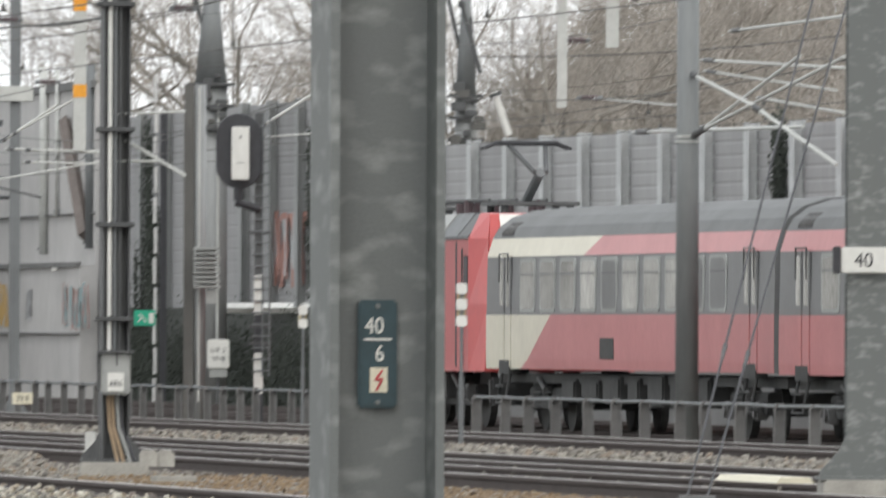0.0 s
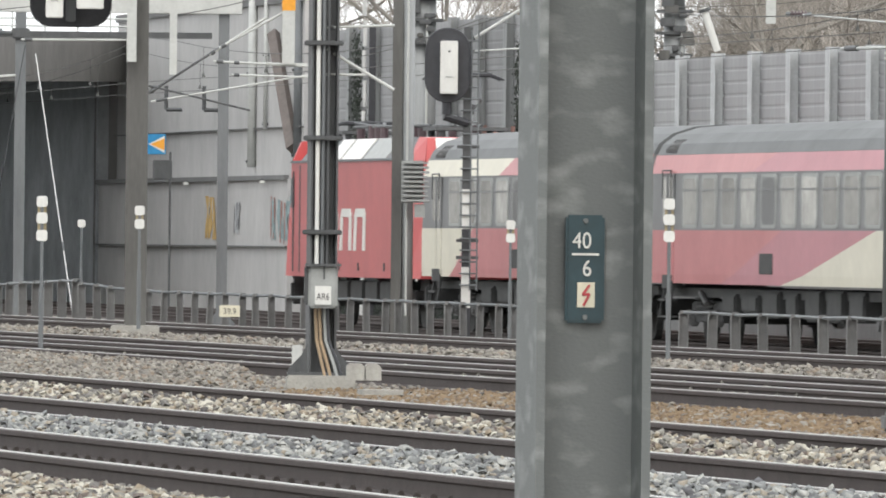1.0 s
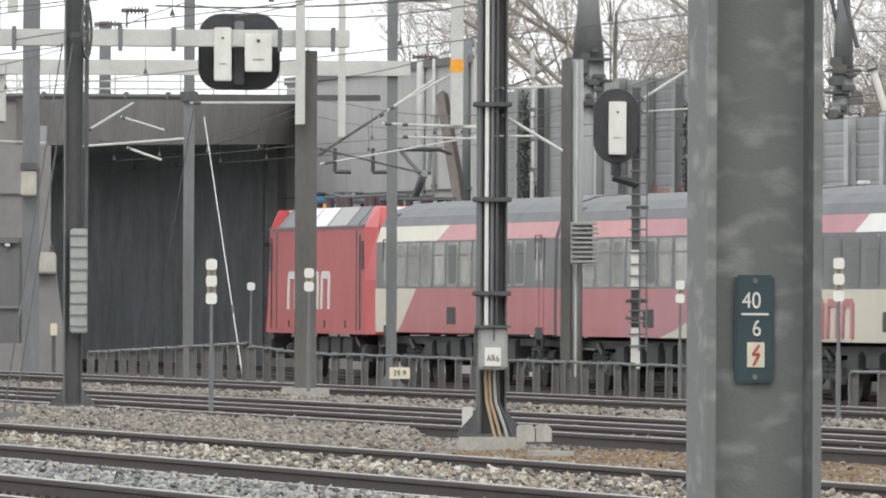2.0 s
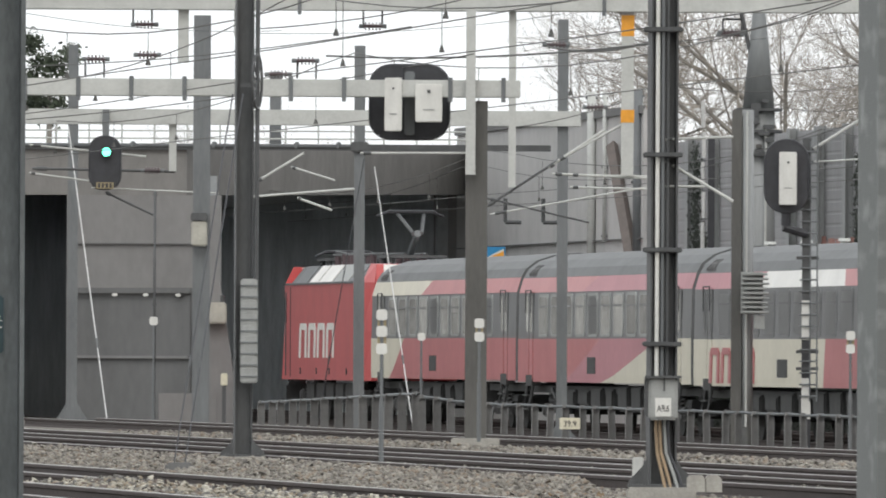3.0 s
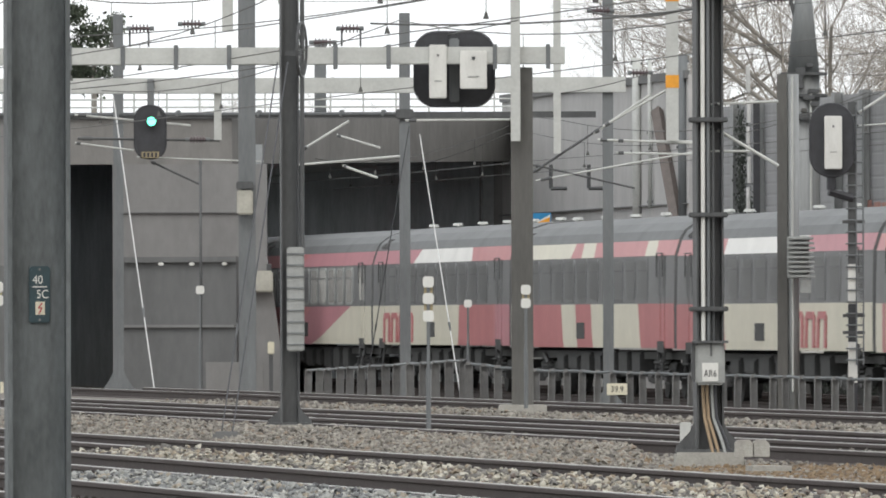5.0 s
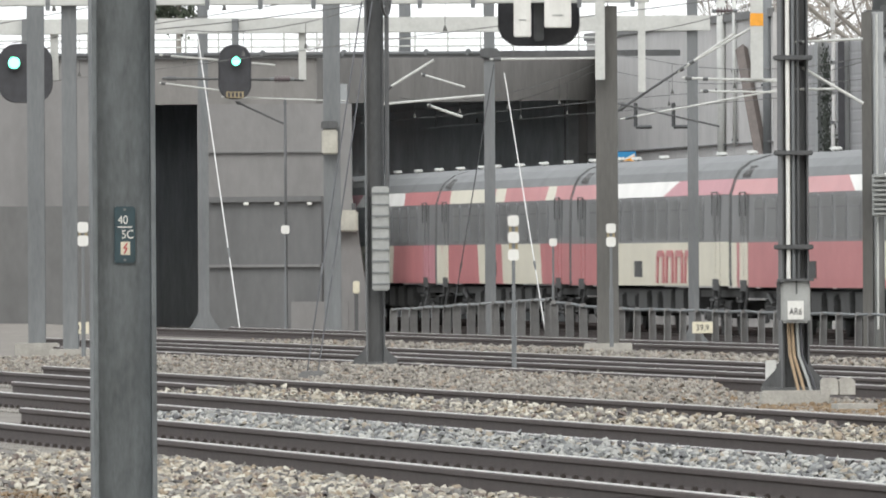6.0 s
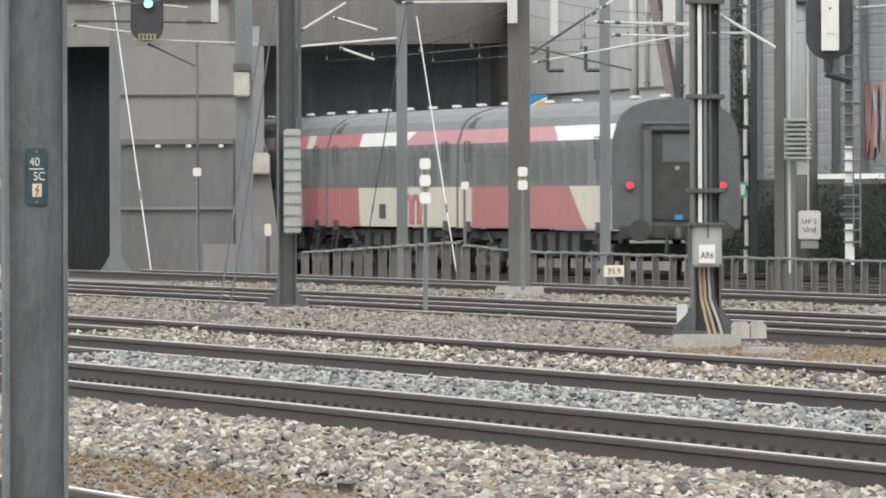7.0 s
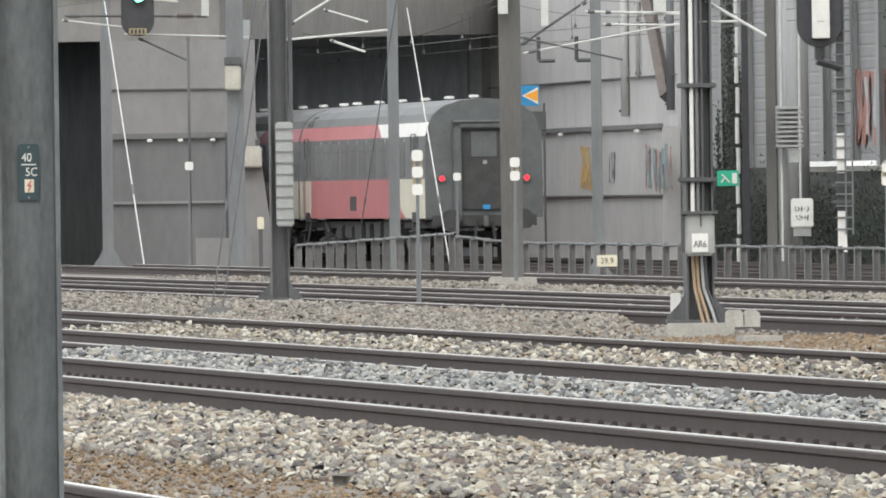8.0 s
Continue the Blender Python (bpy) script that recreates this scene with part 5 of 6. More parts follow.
# tagged relay box
tb = thing("relay_box", "white relay box with black scribbles", "relay box", (8.12, 328.10, 0.83))
bm = B()
box(bm, (0, 0, 0), (0.504, 0.25, 0.663), bevel=0.03)
part("body", bm, WHITE, tb)
bm = B()
box(bm, (0, 0.02, -0.437), (0.398, 0.2, 0.186), bevel=0.01)
part("foot", bm, GREY_BOX, tb)
bm = B()
tube(bm, (0, 0.05, -0.504), (0, 0.05, -2.6), 0.05)
part("leg", bm, DARK_STEEL, tb)
rnd = random.Random(8)
for k in range(10):
    bm = B()
    cx, cz = -0.13 + 0.065 * (k % 5), 0.09 - 0.2 * (k // 5)
    p = [(cx + rnd.uniform(-0.03, 0.03), -0.128, cz + rnd.uniform(-0.07, 0.07)) for _ in range(4)]
    for a, b in zip(p, p[1:]):
        tube(bm, a, b, 0.008, seg=5)
    part("scribble", bm, LETTER_DARK, tb)

# ---- wall details ----
# cable tray and dark growth below the barrier
tray = thing("cable_tray", "white horizontal cable tray below the noise barrier", "cable tray")
bm = B()
p0, p1 = Vector((8.55, 338.00, 1.89)), Vector((10.42, 332.00, 1.89))
tube(bm, p0, p1, 0.12, seg=4)
part("tray", bm, WHITE, tray)
bm = B()
box(bm, (10.21, 333.00, 1.59), (0.28, 0.2, 0.32), bevel=0.02)
part("junction_box", bm, CREAM_SIGN, tray)
ex = thing("exit_sign", "green emergency exit sign with white pictogram", "sign", (6.71, 341.20, 1.65), -0.15)
bm = B()
box(bm, (0, 0, 0), (0.518, 0.03, 0.368), bevel=0.01)
part("plate", bm, EXIT_GREEN, ex)
bm = B()
tube(bm, (-0.16, -0.02, -0.1), (-0.06, -0.02, 0.02), 0.02, seg=5)
tube(bm, (-0.06, -0.02, 0.02), (-0.14, -0.02, 0.09), 0.02, seg=5)
tube(bm, (-0.06, -0.02, 0.02), (0.04, -0.02, -0.1), 0.02, seg=5)
box(bm, (0.16, -0.02, 0), (0.12, 0.01, 0.24))
part("pictogram", bm, LETTER, ex)
ar = thing("arrow_sign", "blue sign with an orange arrow edged in white", "sign", (2.30, 376, 3.89))
bm = B()
box(bm, (0, 0, 0), (0.469, 0.03, 0.528), bevel=0.01)
part("plate", bm, SIGN_BLUE, ar)
for k, (sc, m) in enumerate(((1.0, LETTER), (0.72, ORANGE))):
    bm = B()
    prism(bm, [(-0.2 * sc - 0.02, 0), (0.2, 0.22 * sc), (0.2, -0.22 * sc)], "y", -0.022 - 0.006 * k, -0.014)
    part("arrow", bm, m, ar)
bm = B()
box(bm, (0.15, 0.05, -0.659), (0.5, 0.2, 0.5), bevel=0.02)
box(bm, (0.35, 0.02, -2.2), (0.06, 0.06, 4.0))
part("stand", bm, DARK_STEEL, ar)


def joint(name, pts, z, h, material):
    bm = B()
    for (xa_, ya_), (xb_, yb_) in zip(pts, pts[1:]):
        d = Vector((xb_ - xa_, yb_ - ya_, 0))
        c = Vector(((xa_ + xb_) / 2, (ya_ + yb_) / 2, z))
        box(bm, c, (d.length, 0.12, h), math.atan2(d.y, d.x))
    return tagged(part(name, bm, material), "horizontal edge strip along a concrete wall", "trim", kind="structure")


lowf = [(x - 0.03, y) for x, y in low]
PZ = 2.98
joint("trim_plinth_top", lowf, PZ + 0.03, 0.12, CONCRETE_DARK)
joint("trim_plinth_joint", lowf, 1.27, 0.04, CONCRETE_DARK)
joint("trim_wing_top", [(x - 0.02, y) for x, y in wing], 7.55, 0.2, CONCRETE_DARK)
joint("trim_wing_joint", [(x - 0.03, y) for x, y in wing], 4.30, 0.03, CONCRETE_DARK)


def wall_lamp(x, y, z):
    l = thing("wall_lamp", "small pale lamp on a wall ledge", "lamp", (x, y, z), group="ledge lamps")
    bm = B()
    box(bm, (0, 0, 0), (0.14, 0.18, 0.08), bevel=0.02)
    part("housing", bm, WHITE, l)
    bm = B()
    box(bm, (0.0, 0.08, 0.05), (0.05, 0.1, 0.06))
    part("bracket", bm, DARK_STEEL, l)


for k in (0.45, 0.61, 0.80):
    x, y = along(low, k, 0.14)
    wall_lamp(x, y, PZ - 0.08)
# lower stained wall before the pier
PIER_Z = 2.96
wall("wall_pier_foot", [(-8.52, 374.0), (-5.56, 371.0)], -0.9, PIER_Z, 0.6, CONCRETE_DARK, "dark stained lower wall before the pier")
joint("trim_pier_top", [(-8.55, 373.9), (-5.53, 370.9)], PIER_Z, 0.14, CONCRETE_DARK)
joint("trim_pier_joint", [(-8.52, 373.95), (-5.56, 370.95)], 1.25, 0.07, CONCRETE)
joint("trim_pier_upper", [(x1, FRONT - 0.02), (x0 - 0.6, FRONT - 0.02)], 4.19, 0.03, CONCRETE_DARK)
for xx in (265, 318, 374):
    wall_lamp(-7.49 + (xx - 265) * 0.0149, 371.2, PIER_Z - 0.12)
# same ledge left of the second mouth
wall("wall_left_foot", [(-18.23, 373.0), (-11.54, 373.0)], -0.9, 2.82, 0.6, CONCRETE_DARK, "dark stained lower wall")
# slanted buttress at the mouth
bt = thing("buttress", "pale slanted concrete buttress at the tunnel mouth", "buttress", kind="structure")
bm = B()
prism(bm, [(-5.32, 3.15), (-4.78, 3.15), (-4.60, 2.06), (-4.22, -0.6), (-4.91, -0.6), (-5.16, 2.07)], "y", 369.2, 370.4)
part("block", bm, CONCRETE, bt)
bxo = thing("transformer_box", "cream steel box on the buttress", "electrical box", (-4.90, 369.02, 2.38))
bm = B()
box(bm, (0, 0, 0), (0.604, 0.4, 0.546), bevel=0.04)
part("body", bm, DULL_CREAM, bxo)
for k in (-0.2, 0.2):
    bm = B()
    tube(bm, (k, 0, 0.28), (k, 0, 0.45), 0.06, seg=8)
    part("bushing", bm, DARK_STEEL, bxo)
wm = thing("white_marker", "short dark post with a white reflector head", "marker", (-4.16, 330.00, -0.23))
bm = B()
box(bm, (0, 0, 0.437), (0.090, 0.08, 0.977))
part("post", bm, DARK_STEEL, wm)
bm = B()
box(bm, (0, -0.02, 0.990), (0.154, 0.12, 0.283), bevel=0.02)
part("head", bm, CREAM_SIGN, wm)
wall("wall_low_panel", [(-6.26, 366.0), (-4.82, 366.0)], -0.9, 0.34, 0.5, CONCRETE, "low pale concrete panel before the pier")
cb2 = thing("column_cabinet", "yellowed cabinet high on a portal column", "cabinet", (-4.25, 295.6, 3.79))
bm = B()
box(bm, (0, 0, 0), (0.322, 0.25, 0.506), bevel=0.03)
part("body", bm, DULL_CREAM, cb2)
bm = B()
box(bm, (0, 0, 0.345), (0.345, 0.28, 0.161), bevel=0.02)
part("top_box", bm, DARK_STEEL, cb2)


def wall_pipe(x, y, z0, z1, r, material, label):
    p = thing("wall_pipe", label, "pipe", (x, y, 0), group="wall pipes")
    bm = B()
    tube(bm, (0, 0, z0), (0, 0, z1), r, seg=10)
    part("pipe", bm, material, p, smooth=True)
    for zz in (z0 + 0.15, (z0 + z1) / 2, z1 - 0.15):
        bm = B()
        box(bm, (0, 0.06, zz), (r * 2.6, 0.16, 0.06))
        part("bracket", bm, DARK_STEEL, p)


wall_pipe(4.72, 373.2, 3.30, 8.13, 0.116, BEAM, "thick pale pipe on the retaining wall")
wall_pipe(5.03, 370.8, 4.25, 8.08, 0.058, BEAM, "thin pale pipe on the retaining wall")
wall_pipe(5.78, 364.8, 3.41, 8.03, 0.128, GALV_FAR, "grey pipe on the retaining wall")
wall_pipe(-6.46, 370.5, -0.36, 5.55, 0.036, DARK_STEEL, "thin dark pipe on the pier")
prop = thing("raking_prop", "brown raking steel prop against the retaining wall", "prop")
bm = B()
tube(bm, (5.21, 369.00, 6.68), (5.66, 365.00, 3.74), 0.182, seg=4)
part("prop", bm, mat("brown_steel", (0.13, 0.11, 0.10), 0.8, 0, 3, 0.25), prop)
for xx in (955, 1022):
    bk = thing("cable_bracket", "dark angled cable bracket on the wall", "bracket", group="cable brackets")
    bm = B()
    a = Vector((2.53, 376, 5.41)) + Vector(((xx - 955) * 0.01466, 0, 0))
    tube(bm, a, a + Vector((0, 0, -0.62)), 0.05, seg=4)
    tube(bm, a + Vector((0, 0, -0.62)), a + Vector((0.42, 0, -0.62)), 0.05, seg=4)
    part("bracket", bm, DARK_STEEL, bk)


# graffiti: flat paint patches
def paint_patch(name, label, x, y, z, w, h, rz, layers, seed):
    """Sprayed shapes flat on a wall: each layer is a paint with how many strokes, how wide and how much they spread."""
    g = thing(name, label, "graffiti", (x, y, z), rz, "wall paint")
    rnd = random.Random(seed)
    for k, (m, count, wide, tall, spread) in enumerate(layers):
        for i in range(count):
            bm = B()
            cx = w * spread * ((i + 0.5) / count - 0.5) + rnd.uniform(-0.04, 0.04) * w
            cz = rnd.uniform(-0.5, 0.5) * h * (1 - tall)
            lean = rnd.uniform(-0.25, 0.25) * w * wide
            ph = rnd.uniform(0, 6)
            left, right = [], []
            for j in range(9):
                v = j / 8 - 0.5
                mid = cx + lean * v * 2 + 0.22 * w * wide * math.sin(5 * v + ph)
                half_w = 0.5 * w * wide * (0.75 + 0.25 * math.sin(9 * v + ph * 2))
                zz = cz + v * h * tall
                left.append(bm.verts.new((mid - half_w, -0.006 - 0.004 * k - 0.0004 * i, zz)))
                right.append(bm.verts.new((mid + half_w, -0.006 - 0.004 * k - 0.0004 * i, zz + rnd.uniform(-0.02, 0.02))))
            for j in range(8):
                bm.faces.new((left[j], right[j], right[j + 1], left[j + 1]))
            part("paint", bm, m, g)


G_OR = mat("spray_ochre", (0.50, 0.33, 0.12), 0.8, 0, 3, 0.3)
G_RED = mat("spray_rust_red", (0.36, 0.19, 0.16), 0.8, 0, 3, 0.3)
G_TEAL = mat("spray_teal", (0.24, 0.32, 0.33), 0.8, 0, 3, 0.3)
G_WHITE = mat("spray_white", (0.42, 0.43, 0.44), 0.8, 0, 3, 0.2)
G_BLACK = mat("spray_black", (0.12, 0.12, 0.12), 0.8, 0, 3, 0.3)


def on_plinth(xt):
    """Point of the lower wall's face in the bearing xt (sideways run per metre of distance)."""
    for y in np.linspace(404, 358, 461):
        if edge_x(y) + 5.9 >= xt * y:
            return edge_x(y) + 5.892, float(y)
    return edge_x(365) + 5.892, 365.0


for nm, lb, bear, zz, w, h, layers, sd in (
        ("graffiti_ochre", "faded ochre spray paint block on concrete", 0.0099, 2.0, 2.5, 1.15, ((G_OR, 3, 0.34, 0.95, 0.8), (G_WHITE, 2, 0.06, 0.5, 0.5)), 1),
        ("graffiti_tag", "black and white tag on concrete", 0.0117, 1.95, 1.6, 1.0, ((G_WHITE, 2, 0.3, 0.8, 0.6), (G_BLACK, 3, 0.12, 0.7, 0.9)), 2),
        ("graffiti_mural", "faded red and teal mural on concrete", 0.0149, 1.93, 5.6, 1.25, ((G_TEAL, 4, 0.15, 0.8, 0.8), (G_RED, 6, 0.045, 0.85, 1.0), (G_TEAL, 5, 0.04, 0.5, 0.7)), 3)):
    x, y = on_plinth(bear)
    paint_patch(nm, lb, x, y, zz, w, h, -math.pi / 2 + 0.137 - 0.00045 * (y - 334.5), layers, sd)
paint_patch("graffiti_barrier", "rust-red and white spray paint on the noise barrier", edge_x(334.9) + 6.555, 334.9, 3.22, 5.2, 1.9, -1.435, ((G_RED, 4, 0.2, 0.9, 0.95), (G_WHITE, 4, 0.09, 0.7, 0.9), (G_RED, 5, 0.04, 0.8, 1.0)), 6)

# railing on the bridge parapet
rl = thing("parapet_railing", "thin grey railing above the tunnel mouths", "railing")
xr0, xr1 = -15.93, 1.70
for zz in (PARAPET + 0.22, PARAPET + 0.42, PARAPET + 0.66):
    bm = B()
    tube(bm, (xr0, FRONT + 0.4, zz), (xr1, FRONT + 0.4, zz), 0.022, seg=6)
    part("rail", bm, BEAM, rl)
x = xr0
while x < xr1:
    bm = B()
    tube(bm, (x, FRONT + 0.4, PARAPET - 0.02), (x, FRONT + 0.4, PARAPET + 0.68), 0.025, seg=6)
    part("post", bm, BEAM, rl)
    x += 0.85
joint("trim_parapet", [(xr0 - 40, FRONT - 0.05), (xr1 + 2, FRONT - 0.05)], PARAPET, 0.16, DARK_STEEL)

# broken white conduit and dark post before the tall barrier
bp = thing("banded_conduit", "broken white conduit beside a dark post at the barrier", "conduit", (7.04, 346, 0))
zz = -0.4
k = 0
while zz < 6.85:
    bm = B()
    tube(bm, (0.02 * (k % 2), 0, zz), (0.02 * (k % 2), 0, zz + 0.62), 0.05, seg=8)
    part("conduit", bm, SLEEVE, bp)
    zz += 0.72
    k += 1
bm = B()
box(bm, (0.2, 0.08, 3.1), (0.16, 0.16, 7.0))
part("post", bm, BLACK, bp)



# ---- overhead line ----
def strand(name, label, pts, r, drop=None, material=None):
    w = thing(name, label, "overhead wire", group="overhead wires")
    bm = B()
    sweep(bm, pts, r, 5)
    part("wire", bm, material or WIRE, w)
    if drop:
        for a in pts[::2]:
            lo = drop(a)
            bm = B()
            tube(bm, a, lo, 0.006, seg=4)
            d = part("dropper", bm, WIRE, w)
            bm = B()
            tube(bm, (lo[0], lo[1], lo[2] + 0.10), (lo[0], lo[1], lo[2]), 0.015, 0.05, seg=6)
            part("clip", bm, WIRE, d)
    return w


def catenary(x_of, y0, y1, span, zc, zm, phase=0.0):
    """Contact wire and a sagging carrier above it, along a plan line."""
    ys = np.arange(y0, y1, 5.0)
    up, lowp = [], []
    for y in ys:
        k = ((y + phase) % span) / span
        sag = 4 * k * (1 - k)
        up.append((x_of(y), float(y), zm - 0.75 * sag))
        lowp.append((x_of(y) + 0.1 * math.sin(y / span * 2 * math.pi), float(y), zc - 0.02 * sag))
    strand("carrier_wire", "sagging overhead carrier wire with droppers", up, 0.010, lambda p: (p[0], p[1], zc + 0.02))
    strand("contact_wire", "straight overhead contact wire", lowp, 0.009)


for k, (y0, zc) in enumerate(((184, 5.5), (204, 5.5), (249, 5.45))):
    catenary(lambda y, y0=y0: -(y - y0) * LEAN - 0.75 * LEAN, 130, 400, 58.0, zc, 6.7, 17.0 * k)
catenary(line_x, 180, 420, 58.0, 5.1, 6.2, 9.0)
catenary(lambda y: line_x(y) + 4.0, 180, 420, 58.0, 5.15, 6.3, 33.0)
# feeders and cross-span wires
FEEDERS = [
    ((-6.71, 255.00, 6.39), (0.04, 225.00, 6.44), 0.016),
    ((-6.57, 250.00, 5.37), (1.01, 225.00, 6.02), 0.016),
    ((-1.48, 262.00, 6.74), (4.16, 240.00, 6.53), 0.03),
    ((-2.48, 240.00, 6.73), (1.88, 225.00, 7.13), 0.018),
    ((1.41, 300.00, 5.99), (4.31, 280.00, 6.31), 0.016),
    ((4.74, 262.00, 7.02), (7.32, 240.00, 7.26), 0.018),
    ((12.13, 300.00, 7.29), (14.62, 260.00, 7.02), 0.014),
    ((11.98, 280.00, 6.68), (17.62, 260.00, 6.71), 0.02)]
CROSS_WIRES = [
    ((12.13, 300.00, 6.35), (16.93, 300.00, 6.72), 0.012),
    ((-6.90, 262.00, 7.48), (-2.30, 262.00, 7.19), 0.009),
    ((-2.71, 262.00, 7.14), (2.80, 262.00, 7.52), 0.009),
    ((1.78, 262.00, 7.01), (7.99, 262.00, 7.24), 0.009),
    ((2.50, 260.00, 6.89), (4.16, 250.00, 6.76), 0.03),
    ((5.20, 280.00, 6.54), (8.81, 280.00, 6.61), 0.012),
    ((7.19, 285.00, 6.31), (8.97, 285.00, 6.26), 0.012)]
for a, b, r in FEEDERS + CROSS_WIRES:
    a, b = Vector(a), Vector(b)
    n = 10
    pts = [a.lerp(b, i / n) + Vector((0, 0, -0.12 * 4 * (i / n) * (1 - i / n))) for i in range(n + 1)]
    strand("feeder_wire", "dark sagging feeder wire", pts, r * 0.6)


def insulator(x, y, z, along_x=True):
    i = thing("insulator", "dark ribbed insulator on a wire", "insulator", (x, y, z), group="insulators")
    bm = B()
    d = Vector((1, 0, 0)) if along_x else Vector((0, 0, 1))
    tube(bm, -0.17 * d, 0.17 * d, 0.03, seg=8)
    for k in range(5):
        tube(bm, (-0.13 + 0.065 * k - 0.012) * d, (-0.13 + 0.065 * k + 0.012) * d, 0.075, seg=10)
    part("body", bm, INSULATOR, i)
    for s in (-1, 1):
        bm = B()
        tube(bm, s * 0.17 * d, s * 0.25 * d, 0.04, seg=8)
        part("end_cap", bm, GALV_FAR, i)


for p in ((-4.77, 262.00, 7.29), (-4.72, 262.00, 6.74), (-5.65, 262.00, 6.66), (-1.86, 262.00, 6.65), (-2.35, 262.00, 6.40), (-0.65, 262.00, 7.28), (2.67, 262.00, 6.96), (3.68, 285.00, 6.23), (5.84, 262.00, 7.20),
          (13.34, 270.00, 6.80), (14.09, 280.00, 5.89), (5.81, 262.00, 7.16), (-5.29, 300.00, 5.13)):
    insulator(*p)
# U-shaped hangers that carry the insulators
for xx, za, zb in ((-4.81, 7.31, 7.59), (-0.65, 7.29, 7.58), (-5.67, 6.33, 6.67), (-1.84, 6.33, 6.65), (5.85, 7.18, 7.44)):
    h = thing("wire_hanger", "small grey U-shaped wire hanger", "hanger", group="wire hangers")
    bm = B()
    for s in (-0.17, 0.17):
        tube(bm, (xx + s, 262, za), (xx + s, 262, zb), 0.02, seg=6)
    tube(bm, (xx - 0.17, 262, zb), (xx + 0.17, 262, zb), 0.02, seg=6)
    part("bracket", bm, DARK_STEEL, h)


trunk = thing("overhead_duct", "dark cable duct slung between masts before the portal", "cable duct")
bm = B()
tube(bm, (-12.5, 350, 6.36), (-7.97, 345.0, 6.28), 0.055, seg=8)
tube(bm, (-7.97, 345.0, 6.28), (-1.12, 335.0, 6.14), 0.055, seg=8)
part("pipe", bm, DARK_STEEL, trunk)
for k in range(7):
    bm = B()
    p = Vector((-7.97, 345.0, 6.28)).lerp(Vector((-1.12, 335.0, 6.14)), (k + 0.5) / 7)
    box(bm, p + Vector((0, -0.02, 0.03)), (0.12, 0.16, 0.16), bevel=0.02)
    part("clamp", bm, GALV_FAR, trunk)
bm = B()
box(bm, (-1.12, 334.85, 6.14), (0.42, 0.2, 0.24), bevel=0.03)
part("end_clamp", bm, DARK_STEEL, trunk)


# cantilever arms
def cantilever(label, tubes):
    """Tubes of one bracket arm: (from, to, radius, paint)."""
    t = thing("cantilever_arm", label, "cantilever arm", group="cantilever arms")
    for a, b, r, m in tubes:
        r *= 0.78
        bm = B()
        tube(bm, a, b, r, seg=8)
        p = part("tube", bm, m, t)
        bm = B()
        tube(bm, Vector(a).lerp(Vector(b), 0.03), Vector(a).lerp(Vector(b), 0.10), r * 1.7, seg=8)
        part("clamp", bm, DARK_STEEL, p)


cantilever("pale grey cantilever tubes of the overhead line", (
    ((-2.73, 262.00, 4.46), (-1.88, 262.00, 4.98), 0.030, BEAM),
    ((-2.11, 262.00, 4.73), (-1.32, 262.00, 4.49), 0.025, BEAM),
    ((-3.02, 262.00, 4.17), (-0.96, 262.00, 4.34), 0.028, BEAM),
    ((-2.00, 262.00, 4.17), (-1.37, 262.00, 3.95), 0.030, BEAM),))
cantilever("pale grey cantilever tubes of the overhead line", (
    ((-0.75, 227.70, 4.51), (0.99, 227.70, 4.52), 0.024, BEAM),))
cantilever("pale and dark cantilever tubes of the overhead line", (
    ((1.44, 262.00, 4.04), (2.71, 262.00, 4.87), 0.030, DARK_STEEL),
    ((2.71, 262.00, 4.87), (3.85, 262.00, 5.52), 0.030, BEAM),
    ((1.44, 262.00, 4.18), (3.28, 262.00, 3.75), 0.024, DARK_STEEL),
    ((2.61, 262.00, 4.63), (4.35, 262.00, 4.56), 0.028, BEAM),
    ((1.49, 262.00, 3.89), (4.40, 262.00, 4.41), 0.022, BEAM),))
cantilever("pale grey cantilever tubes of the overhead line", (
    ((2.63, 148.00, 3.34), (3.32, 148.00, 2.93), 0.021, BEAM),
    ((2.63, 148.00, 3.08), (3.03, 148.00, 3.08), 0.017, BEAM),
    ((2.63, 148.00, 3.56), (3.32, 148.00, 3.59), 0.017, BEAM),))
cantilever("pale grey cantilever tubes of the overhead line", (
    ((7.56, 274.00, 5.21), (8.58, 274.00, 5.86), 0.036, BEAM),
    ((7.56, 274.00, 5.02), (8.58, 274.00, 5.09), 0.020, BEAM),))
cantilever("pale grey cantilever tubes of the overhead line", (
    ((13.30, 232.00, 5.51), (13.85, 225.00, 4.90), 0.040, BEAM),
    ((13.30, 232.00, 4.47), (14.59, 225.00, 5.67), 0.040, BEAM),
    ((13.30, 232.00, 4.51), (15.09, 222.00, 5.60), 0.040, BEAM),
    ((13.85, 225.00, 4.90), (14.97, 222.00, 3.94), 0.040, BEAM),
    ((13.92, 240.00, 5.88), (15.30, 225.00, 5.48), 0.030, BEAM),
    ((14.39, 240.00, 6.36), (15.29, 225.00, 6.29), 0.030, BEAM),
    ((14.55, 235.00, 5.18), (15.30, 225.00, 4.78), 0.030, BEAM),
    ((13.97, 262.00, 4.98), (15.62, 240.00, 4.78), 0.040, BEAM),
    ((14.17, 280.00, 5.88), (13.30, 232.00, 4.98), 0.020, BEAM),
    ((13.97, 240.00, 5.70), (15.17, 225.00, 5.13), 0.025, BEAM),))
cantilever("pale grey cantilever tubes of the overhead line", (
    ((11.46, 262.00, 5.70), (11.72, 262.00, 4.91), 0.085, WHITE),))
